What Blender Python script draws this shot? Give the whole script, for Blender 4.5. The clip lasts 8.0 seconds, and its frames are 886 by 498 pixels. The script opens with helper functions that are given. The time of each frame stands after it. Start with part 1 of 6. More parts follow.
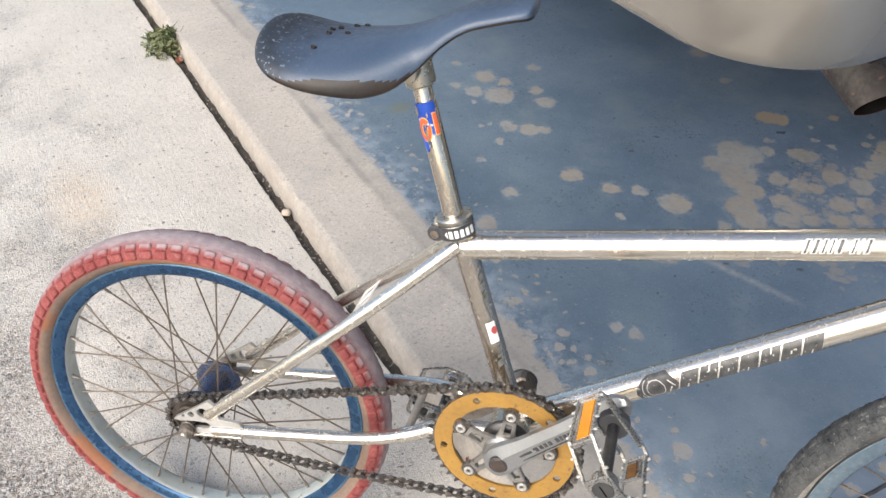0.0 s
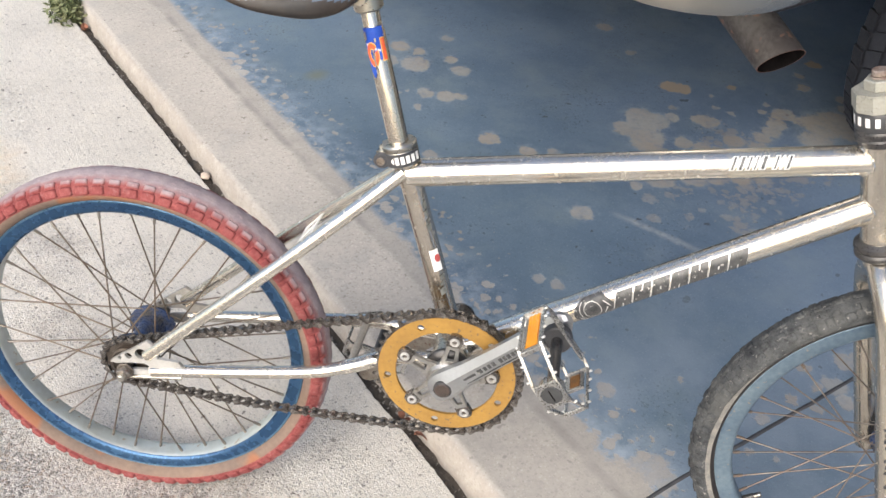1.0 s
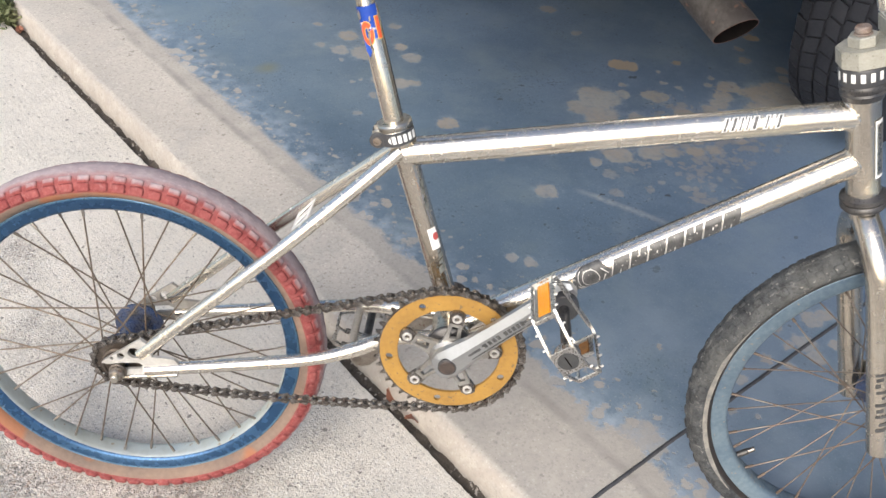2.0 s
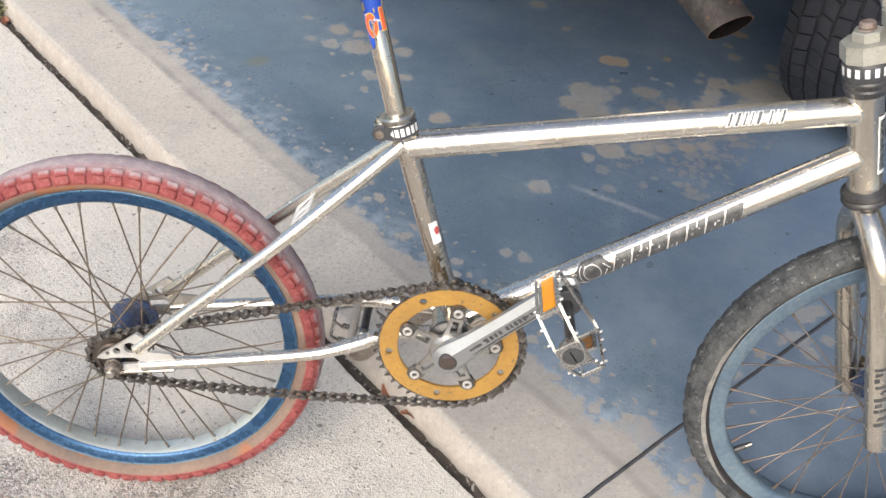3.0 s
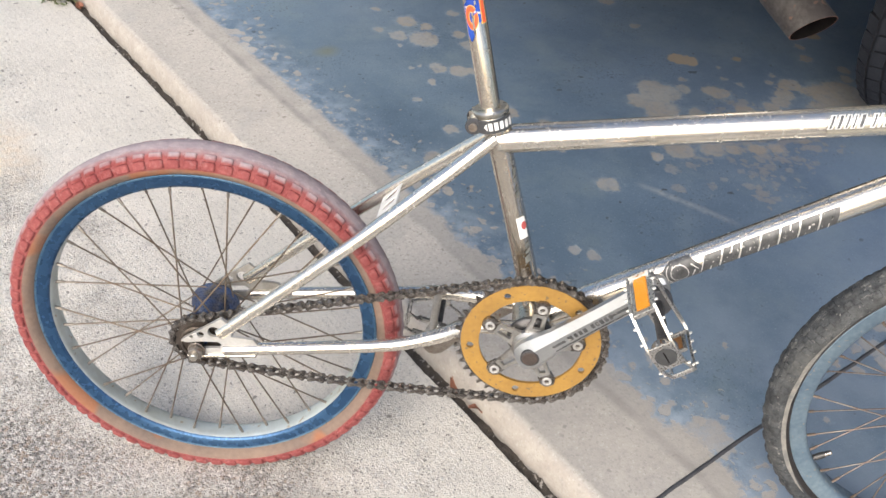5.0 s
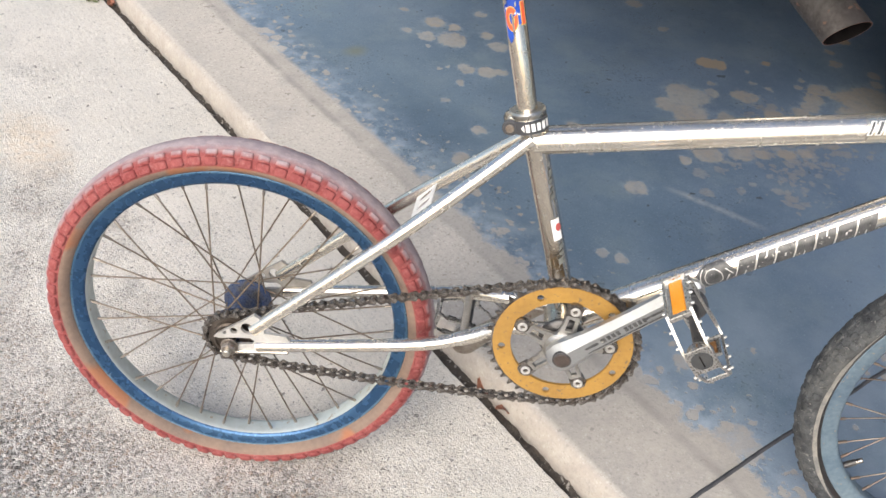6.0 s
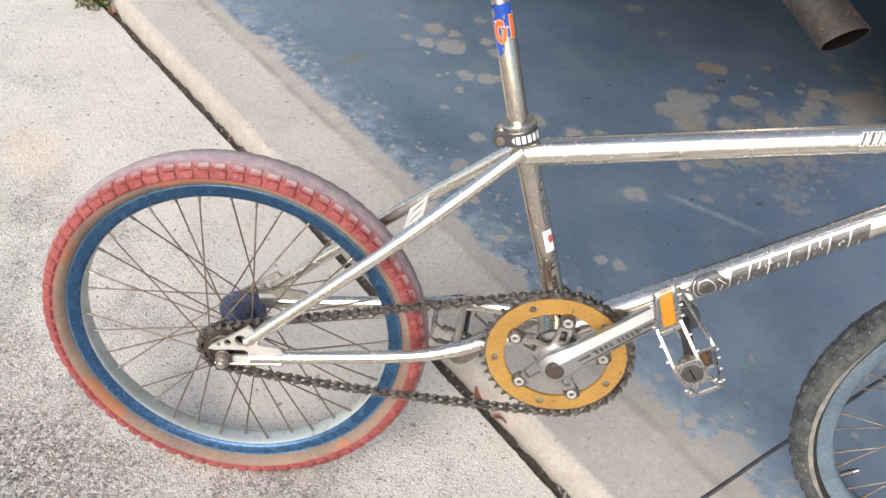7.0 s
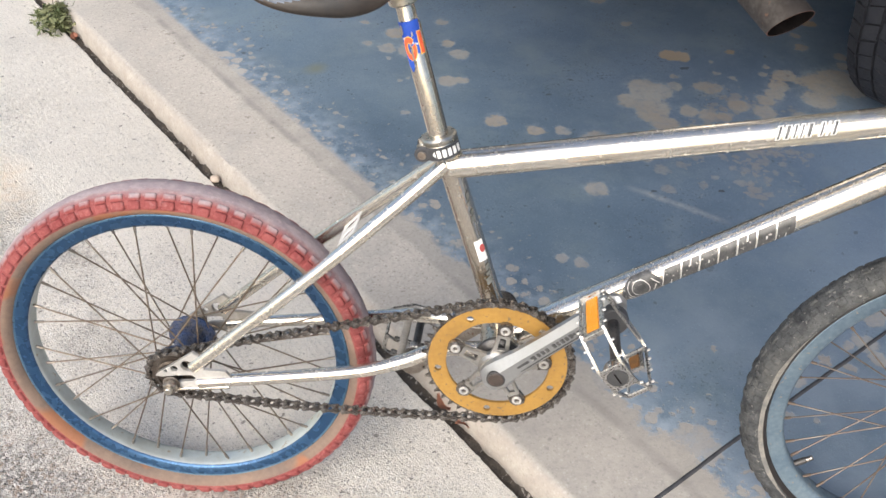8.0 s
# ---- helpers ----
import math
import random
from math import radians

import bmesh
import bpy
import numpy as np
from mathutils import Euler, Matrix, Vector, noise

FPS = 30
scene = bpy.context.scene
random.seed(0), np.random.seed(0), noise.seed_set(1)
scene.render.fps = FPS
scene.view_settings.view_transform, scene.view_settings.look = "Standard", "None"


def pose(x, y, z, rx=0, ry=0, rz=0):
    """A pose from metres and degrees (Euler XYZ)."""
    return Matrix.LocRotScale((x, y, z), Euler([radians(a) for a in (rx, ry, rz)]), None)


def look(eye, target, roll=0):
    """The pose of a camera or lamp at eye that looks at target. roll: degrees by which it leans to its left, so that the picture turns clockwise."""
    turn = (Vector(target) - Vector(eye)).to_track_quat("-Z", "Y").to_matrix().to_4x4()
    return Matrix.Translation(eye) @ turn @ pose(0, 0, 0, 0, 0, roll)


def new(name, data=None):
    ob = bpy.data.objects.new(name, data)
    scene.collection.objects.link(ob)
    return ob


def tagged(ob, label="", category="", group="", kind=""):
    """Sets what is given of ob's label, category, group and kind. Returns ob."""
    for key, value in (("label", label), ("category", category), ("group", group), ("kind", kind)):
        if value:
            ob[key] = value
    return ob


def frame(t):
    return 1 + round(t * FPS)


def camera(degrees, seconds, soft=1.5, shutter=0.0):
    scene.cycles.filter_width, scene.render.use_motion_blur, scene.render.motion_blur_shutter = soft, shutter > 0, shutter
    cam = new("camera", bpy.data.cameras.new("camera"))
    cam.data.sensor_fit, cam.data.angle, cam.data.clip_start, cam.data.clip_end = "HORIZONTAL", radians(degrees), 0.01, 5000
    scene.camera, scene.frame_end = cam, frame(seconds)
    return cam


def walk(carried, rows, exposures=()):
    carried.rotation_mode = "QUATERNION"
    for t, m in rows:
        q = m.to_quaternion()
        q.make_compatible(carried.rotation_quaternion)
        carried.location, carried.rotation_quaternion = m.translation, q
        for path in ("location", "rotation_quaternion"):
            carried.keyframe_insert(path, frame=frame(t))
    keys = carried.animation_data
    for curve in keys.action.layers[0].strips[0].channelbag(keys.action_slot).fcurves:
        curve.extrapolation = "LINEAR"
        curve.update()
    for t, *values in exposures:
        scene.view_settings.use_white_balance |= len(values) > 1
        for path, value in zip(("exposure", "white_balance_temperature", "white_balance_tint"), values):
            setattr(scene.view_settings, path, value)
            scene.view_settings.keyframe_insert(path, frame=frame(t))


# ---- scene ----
cam = camera(51.7, 8.0)
PATH = [
    (0, (0.515, -0.662, 1.185), (0.135, 0.813, -0.111), 1.5),
    (0.1, (0.524, -0.673, 1.184), (0.149, 0.781, -0.075), 1.5),
    (0.3, (0.53, -0.698, 1.183), (0.165, 0.773, -0.06), 2.0),
    (0.5, (0.536, -0.714, 1.178), (0.167, 0.799, -0.077), 1.9),
    (0.6, (0.531, -0.72, 1.173), (0.191, 0.769, -0.056), 2.4),
    (0.8, (0.512, -0.728, 1.157), (0.256, 0.78, -0.068), 4.2),
    (0.9, (0.498, -0.733, 1.147), (0.299, 0.778, -0.084), 5.6),
    (1, (0.481, -0.743, 1.139), (0.322, 0.781, -0.147), 6.2),
    (1.1, (0.464, -0.75, 1.134), (0.343, 0.746, -0.126), 6.3),
    (1.3, (0.441, -0.762, 1.125), (0.366, 0.743, -0.127), 5.8),
    (1.5, (0.426, -0.767, 1.121), (0.396, 0.775, -0.152), 6.3),
    (1.7, (0.417, -0.767, 1.121), (0.401, 0.739, -0.134), 6.4),
    (2.8, (0.385, -0.767, 1.11), (0.418, 0.737, -0.146), 7.6),
    (3, (0.383, -0.765, 1.111), (0.42, 0.768, -0.173), 7.7),
    (3.5, (0.366, -0.763, 1.112), (0.41, 0.768, -0.174), 8.1),
    (4, (0.353, -0.765, 1.11), (0.367, 0.762, -0.182), 7.8),
    (4.2, (0.345, -0.765, 1.108), (0.342, 0.727, -0.164), 7.6),
    (4.5, (0.337, -0.765, 1.108), (0.307, 0.752, -0.194), 7.4),
    (4.7, (0.334, -0.766, 1.106), (0.3, 0.722, -0.17), 7.5),
    (5.8, (0.311, -0.772, 1.101), (0.236, 0.713, -0.176), 7.6),
    (6, (0.309, -0.773, 1.102), (0.229, 0.742, -0.202), 7.6),
    (6.5, (0.312, -0.769, 1.105), (0.23, 0.747, -0.197), 7.5),
    (7, (0.325, -0.763, 1.113), (0.227, 0.751, -0.19), 6.9),
    (7.3, (0.339, -0.759, 1.118), (0.226, 0.723, -0.16), 6.1),
    (7.5, (0.353, -0.755, 1.125), (0.227, 0.755, -0.18), 5.4),
    (7.7, (0.373, -0.751, 1.131), (0.242, 0.724, -0.152), 4.4),
    (7.9, (0.397, -0.746, 1.138), (0.277, 0.727, -0.15), 3.5),
    (8, (0.409, -0.741, 1.14), (0.293, 0.761, -0.175), 3.0),
]
walk(cam, [(t, look(eye, target, roll)) for t, eye, target, roll in PATH])

# ---------------------------------------------------------------- light
world = bpy.data.worlds.new("sky")
scene.world = world
world.use_nodes = True
wn = world.node_tree
sky = wn.nodes.new("ShaderNodeTexSky")
sky.sky_type, sky.sun_disc = "NISHITA", False
sky.sun_elevation, sky.sun_rotation = radians(34.7), radians(198)
sky.air_density, sky.dust_density, sky.ozone_density = 1.0, 3.0, 1.0
wn.links.new(sky.outputs[0], wn.nodes["Background"].inputs[0])
wn.nodes["Background"].inputs[1].default_value = 0.140

sun = new("sun", bpy.data.lights.new("sun", "SUN"))
sun.data.energy, sun.data.angle, sun.data.color = 1.98, radians(55), (1.0, 0.962, 0.90)
sun.matrix_world = look((-1.05, -3.3, 2.4), (0, 0, 0))
scene.view_settings.exposure = 0.74

# ---------------------------------------------------------------- materials


def shader(name, base, rough=0.5, metal=0.0, second=None, amount=0.35, scale=40.0, bump=0.0, bump_scale=None, rough_var=0.12, specks=None, speck_scale=300.0, speck_cut=0.66, spec=0.5):
    """A surface with two scales of colour change, grain in its roughness, fine relief and specks of wear."""
    m = bpy.data.materials.new(name)
    m.use_nodes = True
    t = m.node_tree
    n, l = t.nodes, t.links
    b = n["Principled BSDF"]
    b.inputs["Metallic"].default_value = metal
    b.inputs["Specular IOR Level"].default_value = spec
    co = n.new("ShaderNodeTexCoord")
    big = n.new("ShaderNodeTexNoise")
    big.inputs["Scale"].default_value, big.inputs["Detail"].default_value = scale, 6
    fine = n.new("ShaderNodeTexNoise")
    fine.inputs["Scale"].default_value, fine.inputs["Detail"].default_value = scale * 9, 4
    for x in (big, fine):
        l.new(co.outputs["Object"], x.inputs["Vector"])
    add = n.new("ShaderNodeMath")
    add.operation = "MULTIPLY_ADD"
    l.new(fine.outputs[0], add.inputs[0])
    add.inputs[1].default_value = 0.45
    l.new(big.outputs[0], add.inputs[2])
    ramp = n.new("ShaderNodeMapRange")
    ramp.inputs[1].default_value, ramp.inputs[2].default_value = 0.5, 0.95
    ramp.inputs[3].default_value, ramp.inputs[4].default_value = 0.0, amount * 2
    l.new(add.outputs[0], ramp.inputs[0])
    mix = n.new("ShaderNodeMix")
    mix.data_type = "RGBA"
    mix.inputs[6].default_value = (*base, 1)
    mix.inputs[7].default_value = (*(second or [c * 0.55 for c in base]), 1)
    l.new(ramp.outputs[0], mix.inputs[0])
    colour = mix.outputs[2]
    if specks:
        sp = n.new("ShaderNodeTexNoise")
        sp.inputs["Scale"].default_value, sp.inputs["Detail"].default_value = speck_scale, 2
        l.new(co.outputs["Object"], sp.inputs["Vector"])
        cut = n.new("ShaderNodeMapRange")
        cut.inputs[1].default_value, cut.inputs[2].default_value = speck_cut, speck_cut + 0.05
        l.new(sp.outputs[0], cut.inputs[0])
        mx = n.new("ShaderNodeMix")
        mx.data_type = "RGBA"
        l.new(cut.outputs[0], mx.inputs[0])
        l.new(colour, mx.inputs[6])
        mx.inputs[7].default_value = (*specks, 1)
        colour = mx.outputs[2]
        dull = n.new("ShaderNodeMath")
        dull.operation = "MULTIPLY_ADD"
        l.new(cut.outputs[0], dull.inputs[0])
        dull.inputs[1].default_value, dull.inputs[2].default_value = -0.7 * metal, metal
        l.new(dull.outputs[0], b.inputs["Metallic"])
    l.new(colour, b.inputs["Base Color"])
    rr = n.new("ShaderNodeMapRange")
    rr.inputs[1].default_value, rr.inputs[2].default_value = 0.3, 0.7
    rr.inputs[3].default_value, rr.inputs[4].default_value = max(rough - rough_var, 0.03), min(rough + rough_var, 1)
    l.new(fine.outputs[0], rr.inputs[0])
    l.new(rr.outputs[0], b.inputs["Roughness"])
    if bump:
        bn = n.new("ShaderNodeTexNoise")
        bn.inputs["Scale"].default_value, bn.inputs["Detail"].default_value = bump_scale or scale * 9, 5
        l.new(co.outputs["Object"], bn.inputs["Vector"])
        bm_ = n.new("ShaderNodeBump")
        bm_.inputs["Strength"].default_value, bm_.inputs["Distance"].default_value = 1.0, bump
        l.new(bn.outputs[0], bm_.inputs["Height"])
        l.new(bm_.outputs[0], b.inputs["Normal"])
    return m


CHROME = shader("worn_nickel_plate", (0.71, 0.69, 0.645), 0.22, 0.92, (0.64, 0.585, 0.50), 0.5, 13, 0.00003, 70, 0.08, (0.20, 0.17, 0.13), 420, 0.70)
WARM_NICKEL = shader("tarnished_warm_nickel", (0.655, 0.61, 0.54), 0.22, 0.94, (0.50, 0.445, 0.37), 0.45, 14, 0.00003, 100, 0.07, (0.20, 0.165, 0.13), 380, 0.74)
CHROME_DULL = shader("dull_plated_steel", (0.60, 0.575, 0.52), 0.32, 1.0, (0.42, 0.385, 0.32), 0.5, 18, 0.0001, 200, 0.12, (0.16, 0.12, 0.08), 300, 0.66)
GOLD = shader("gold_anodised_alloy", (0.400, 0.228, 0.052), 0.52, 0.25, (0.300, 0.168, 0.045), 0.5, 20, 0.00008, 260, 0.1, (0.17, 0.115, 0.06), 210, 0.64)
CHAIN = shader("oily_brown_chain_steel", (0.385, 0.365, 0.34), 0.27, 0.9, (0.110, 0.096, 0.086), 0.65, 120, 0.0002, 500, 0.12, (0.09, 0.065, 0.05), 420, 0.63)
SPIDER = shader("dull_cast_spider", (0.45, 0.44, 0.42), 0.40, 0.9, (0.30, 0.285, 0.26), 0.5, 45, 0.0001, 250, 0.1, (0.14, 0.12, 0.10), 200, 0.66)
CRANK_ALLOY = shader("polished_crank_alloy", (0.40, 0.41, 0.42), 0.38, 0.85, (0.33, 0.335, 0.335), 0.4, 24, 0.00005, 160, 0.08)
GREASE = shader("greasy_dark_steel", (0.135, 0.115, 0.10), 0.36, 0.7, (0.06, 0.048, 0.04), 0.6, 70, 0.0003, 300, 0.12)
CAP = shader("dark_grey_cap", (0.036, 0.037, 0.039), 0.7, 0.0, (0.06, 0.06, 0.06), 0.4, 70, spec=0.25)
CAGE = shader("scratched_cage_alloy", (0.52, 0.515, 0.505), 0.30, 0.95, (0.40, 0.39, 0.37), 0.5, 60, 0.0002, 260, 0.12, (0.22, 0.20, 0.18), 260, 0.68)
BRIGHT = shader("bright_dull_plate", (0.62, 0.61, 0.585), 0.42, 0.55, (0.45, 0.43, 0.40), 0.4, 40, 0.0001, 250)
STEM_GREY = shader("oxidised_cast_alloy", (0.42, 0.41, 0.365), 0.5, 0.4, (0.32, 0.315, 0.27), 0.5, 40, 0.0003, 220, 0.1, (0.23, 0.225, 0.19), 260, 0.66)
PALE_PLATE = shader("whitish_frosted_plate", (0.80, 0.785, 0.75), 0.5, 0.1, (0.66, 0.64, 0.60), 0.4, 50, 0.0001, 250)
RUST = shader("brown_rust", (0.25, 0.12, 0.085), 0.8, 0.0, (0.12, 0.06, 0.045), 0.6, 60, 0.0004, 250)
GREY_STEEL = shader("dull_grey_steel", (0.37, 0.35, 0.32), 0.5, 0.25, (0.25, 0.23, 0.20), 0.5, 45, 0.0002, 260)
STEEL = shader("oily_grey_steel", (0.31, 0.285, 0.255), 0.38, 0.8, (0.19, 0.16, 0.135), 0.5, 60, 0.0002, 500, 0.15, (0.15, 0.09, 0.06), 240, 0.64)
SPOKE = shader("tarnished_spoke_steel", (0.20, 0.165, 0.125), 0.5, 0.6, (0.12, 0.085, 0.06), 0.5, 50)
RUSTY = shader("rusty_spoke_steel", (0.235, 0.205, 0.172), 0.5, 0.45, (0.135, 0.102, 0.080), 0.7, 30, 0.0002, 400)
BLUE_RIM = shader("blue_anodised_rim", (0.023, 0.066, 0.150), 0.27, 0.6, (0.040, 0.100, 0.195), 0.5, 7, 0.00005, 120, 0.08, (0.18, 0.25, 0.31), 80, 0.75)
RIM_HIGHLIGHT = shader("pale_rim_highlight", (0.13, 0.22, 0.31), 0.35, 0.6, (0.05, 0.12, 0.21), 0.6, 30, 0.0001, 200)
RIM_BED = shader("faded_anodised_rim_bed", (0.58, 0.635, 0.63), 0.45, 0.45, (0.44, 0.46, 0.42), 0.5, 10, 0.0001, 250, 0.1, (0.36, 0.31, 0.23), 100, 0.66)
PALE_RIM = shader("sun_faded_blue_rim", (0.150, 0.198, 0.228), 0.55, 0.2, (0.080, 0.120, 0.165), 0.6, 16, 0.0001, 250, 0.1, (0.22, 0.19, 0.16), 150, 0.67)
HUB_BLUE = shader("blue_anodised_hub", (0.040, 0.085, 0.215), 0.30, 0.5, (0.085, 0.080, 0.076), 0.55, 60, 0.0001, 200, 0.1, (0.07, 0.06, 0.05), 150, 0.66)
BLACK = shader("black_plastic", (0.038, 0.039, 0.042), 0.42, 0.0, (0.06, 0.06, 0.065), 0.4, 40, 0.0001, 300)
BLACK_METAL = shader("black_painted_metal", (0.035, 0.034, 0.036), 0.35, 0.3, (0.10, 0.095, 0.09), 0.35, 60, 0.0001, 300)
WHITE = shader("white_print", (0.80, 0.80, 0.78), 0.45, 0.0, (0.6, 0.6, 0.56), 0.3, 60)
SCRAP = shader("worn_dark_film", (0.050, 0.062, 0.055), 0.45, 0.1, (0.20, 0.20, 0.18), 0.5, 140)
INK = shader("black_print", (0.028, 0.029, 0.03), 0.35, 0.0, (0.10, 0.10, 0.10), 0.4, 120, 0, None, 0.1, (0.45, 0.43, 0.40), 260, 0.66)
SILVER_PRINT = shader("silver_outline_print", (0.74, 0.73, 0.70), 0.35, 0.3, (0.5, 0.49, 0.46), 0.4, 120)
YELLOWED = shader("yellowed_clear_film", (0.74, 0.70, 0.60), 0.22, 0.9, (0.64, 0.59, 0.48), 0.4, 10, 0.00003, 60, 0.05)
STICKER_BLUE = shader("blue_vinyl", (0.012, 0.055, 0.36), 0.35, 0.0, (0.03, 0.10, 0.45), 0.4, 60, 0, None, 0.1, (0.60, 0.60, 0.60), 130, 0.63)
STICKER_RED = shader("orange_red_vinyl", (0.66, 0.092, 0.032), 0.4, 0.0, (0.52, 0.13, 0.06), 0.4, 80)
DOT_RED = shader("faded_red_print", (0.46, 0.060, 0.055), 0.5, 0.0, (0.36, 0.10, 0.09), 0.4, 120)
STICKER_EDGE = shader("yellow_vinyl", (0.85, 0.48, 0.10), 0.4, 0.0, (0.7, 0.35, 0.08), 0.4, 80)
AMBER = shader("amber_reflector", (0.82, 0.33, 0.016), 0.25, 0.0, (0.70, 0.25, 0.012), 0.3, 120, 0.0006, 700)
AMBER_SHADED = shader("shaded_amber_reflector", (0.30, 0.13, 0.03), 0.5, 0.0, (0.16, 0.08, 0.03), 0.5, 120, 0.0006, 700)
SHADE_BLACK = shader("shade_black_plastic", (0.014, 0.013, 0.013), 0.42, 0.0, (0.040, 0.030, 0.024), 0.5, 25, spec=0.35)
SIDEWALL = shader("gum_tyre_sidewall", (0.225, 0.155, 0.115), 0.8, 0.0, (0.15, 0.11, 0.09), 0.5, 18, 0.0004, 300, 0.1, (0.27, 0.115, 0.06), 10, 0.565)
SCUFF = shader("scuffed_pale_rubber", (0.285, 0.262, 0.225), 0.8, 0.0, (0.15, 0.145, 0.135), 0.6, 70, 0.0003, 300)
CAR_TYRE = shader("car_tyre_rubber", (0.015, 0.017, 0.024), 0.8, 0.0, (0.026, 0.028, 0.035), 0.45, 25, 0.0006, 120, spec=0.3)
CAR_PAINT = shader("champagne_metallic_paint", (0.36, 0.342, 0.312), 0.24, 0.7, (0.33, 0.312, 0.282), 0.3, 5, 0.00002, 25, 0.03, (0.25, 0.24, 0.23), 60, 0.80, 0.6)
TRIM = shader("dark_trim", (0.022, 0.022, 0.027), 0.9, 0.0, (0.034, 0.033, 0.038), 0.4, 20, spec=0.1)
UNDERBODY_BOUNCE = shader("pale_bounce_underbody", (0.15, 0.15, 0.155), 0.9, 0.0, (0.09, 0.088, 0.088), 0.5, 12, 0.0006, 120, spec=0.2)
PIPE = shader("weathered_exhaust_steel", (0.125, 0.114, 0.106), 0.6, 0.25, (0.070, 0.060, 0.057), 0.75, 14, 0.0003, 150, 0.12, (0.19, 0.11, 0.08), 50, 0.64)
SOOT_SHADE = shader("soot_and_shade_black", (0.005, 0.0045, 0.0045), 0.95, 0.0, (0.012, 0.010, 0.010), 0.5, 30, spec=0.03)
GLASS = shader("dark_window_glass", (0.02, 0.024, 0.026), 0.06, 0.0, (0.03, 0.034, 0.036), 0.2, 4, spec=0.8)
PLASTER = shader("painted_garage_wall", (0.80, 0.79, 0.76), 0.85, 0.0, (0.72, 0.71, 0.68), 0.4, 2.5, 0.001, 60)
CEILING = shader("garage_ceiling_board", (0.80, 0.79, 0.77), 0.9, 0.0, (0.74, 0.73, 0.70), 0.4, 2.5, 0.001, 60)
SOIL = shader("joint_dirt", (0.095, 0.08, 0.066), 0.95, 0.0, (0.06, 0.05, 0.04), 0.6, 60, 0.004, 180, 0.05, (0.34, 0.31, 0.27), 130, 0.62)
LEAF = shader("weed_leaf", (0.075, 0.105, 0.035), 0.65, 0.0, (0.155, 0.155, 0.075), 0.6, 30)
DRY_LEAF = shader("dry_leaf", (0.25, 0.10, 0.06), 0.7, 0.0, (0.12, 0.055, 0.035), 0.5, 60, 0.001, 200)
PEBBLE = shader("pebble_stone", (0.56, 0.46, 0.37), 0.8, 0.0, (0.42, 0.35, 0.29), 0.5, 60, 0.001, 200)


class Nodes:
    """Short hand for the longer ground materials."""

    def __init__(self, name):
        self.m = bpy.data.materials.new(name)
        self.m.use_nodes = True
        self.n, self.l = self.m.node_tree.nodes, self.m.node_tree.links
        self.b = self.n["Principled BSDF"]
        self.co = self.n.new("ShaderNodeTexCoord").outputs["Object"]

    def put(self, socket, value):
        if isinstance(value, (int, float)):
            socket.default_value = value
        elif isinstance(value, tuple):
            socket.default_value = value if len(value) == len(socket.default_value) else (*value, 1)
        else:
            self.l.new(value, socket)

    def noise(self, scale, detail=4, rough=0.5, vec=None, out=0):
        x = self.n.new("ShaderNodeTexNoise")
        self.put(x.inputs["Scale"], scale), self.put(x.inputs["Detail"], detail), self.put(x.inputs["Roughness"], rough)
        self.put(x.inputs["Vector"], vec or self.co)
        return x.outputs[out]

    def cells(self, scale, out="Distance", rand=1.0, vec=None):
        x = self.n.new("ShaderNodeTexVoronoi")
        self.put(x.inputs["Scale"], scale), self.put(x.inputs["Randomness"], rand)
        self.put(x.inputs["Vector"], vec or self.co)
        return x.outputs[out]

    def math(self, op, a, b=0.0, c=0.0):
        x = self.n.new("ShaderNodeMath")
        x.operation = op
        for s, v in zip(x.inputs, (a, b, c)):
            self.put(s, v)
        return x.outputs[0]

    def vec(self, op, a, b):
        x = self.n.new("ShaderNodeVectorMath")
        x.operation = op
        self.put(x.inputs[0], a), self.put(x.inputs[1], b)
        return x.outputs["Value"] if op in ("LENGTH", "DOT_PRODUCT") else x.outputs[0]

    def ramp(self, v, a, b, c=0.0, d=1.0):
        x = self.n.new("ShaderNodeMapRange")
        for s, w in zip(x.inputs, (v, a, b, c, d)):
            self.put(s, w)
        return x.outputs[0]

    def mix(self, f, a, b):
        x = self.n.new("ShaderNodeMix")
        x.data_type = "RGBA"
        self.put(x.inputs[0], f), self.put(x.inputs[6], a), self.put(x.inputs[7], b)
        return x.outputs[2]

    def axis(self, i):
        x = self.n.new("ShaderNodeSeparateXYZ")
        self.l.new(self.co, x.inputs[0])
        return x.outputs[i]

    def finish(self, colour, rough, height, distance):
        self.put(self.b.inputs["Base Color"], colour)
        self.put(self.b.inputs["Roughness"], rough)
        bump = self.n.new("ShaderNodeBump")
        self.put(bump.inputs["Height"], height)
        bump.inputs["Strength"].default_value, bump.inputs["Distance"].default_value = 1.0, distance
        self.l.new(bump.outputs[0], self.b.inputs["Normal"])
        return self.m


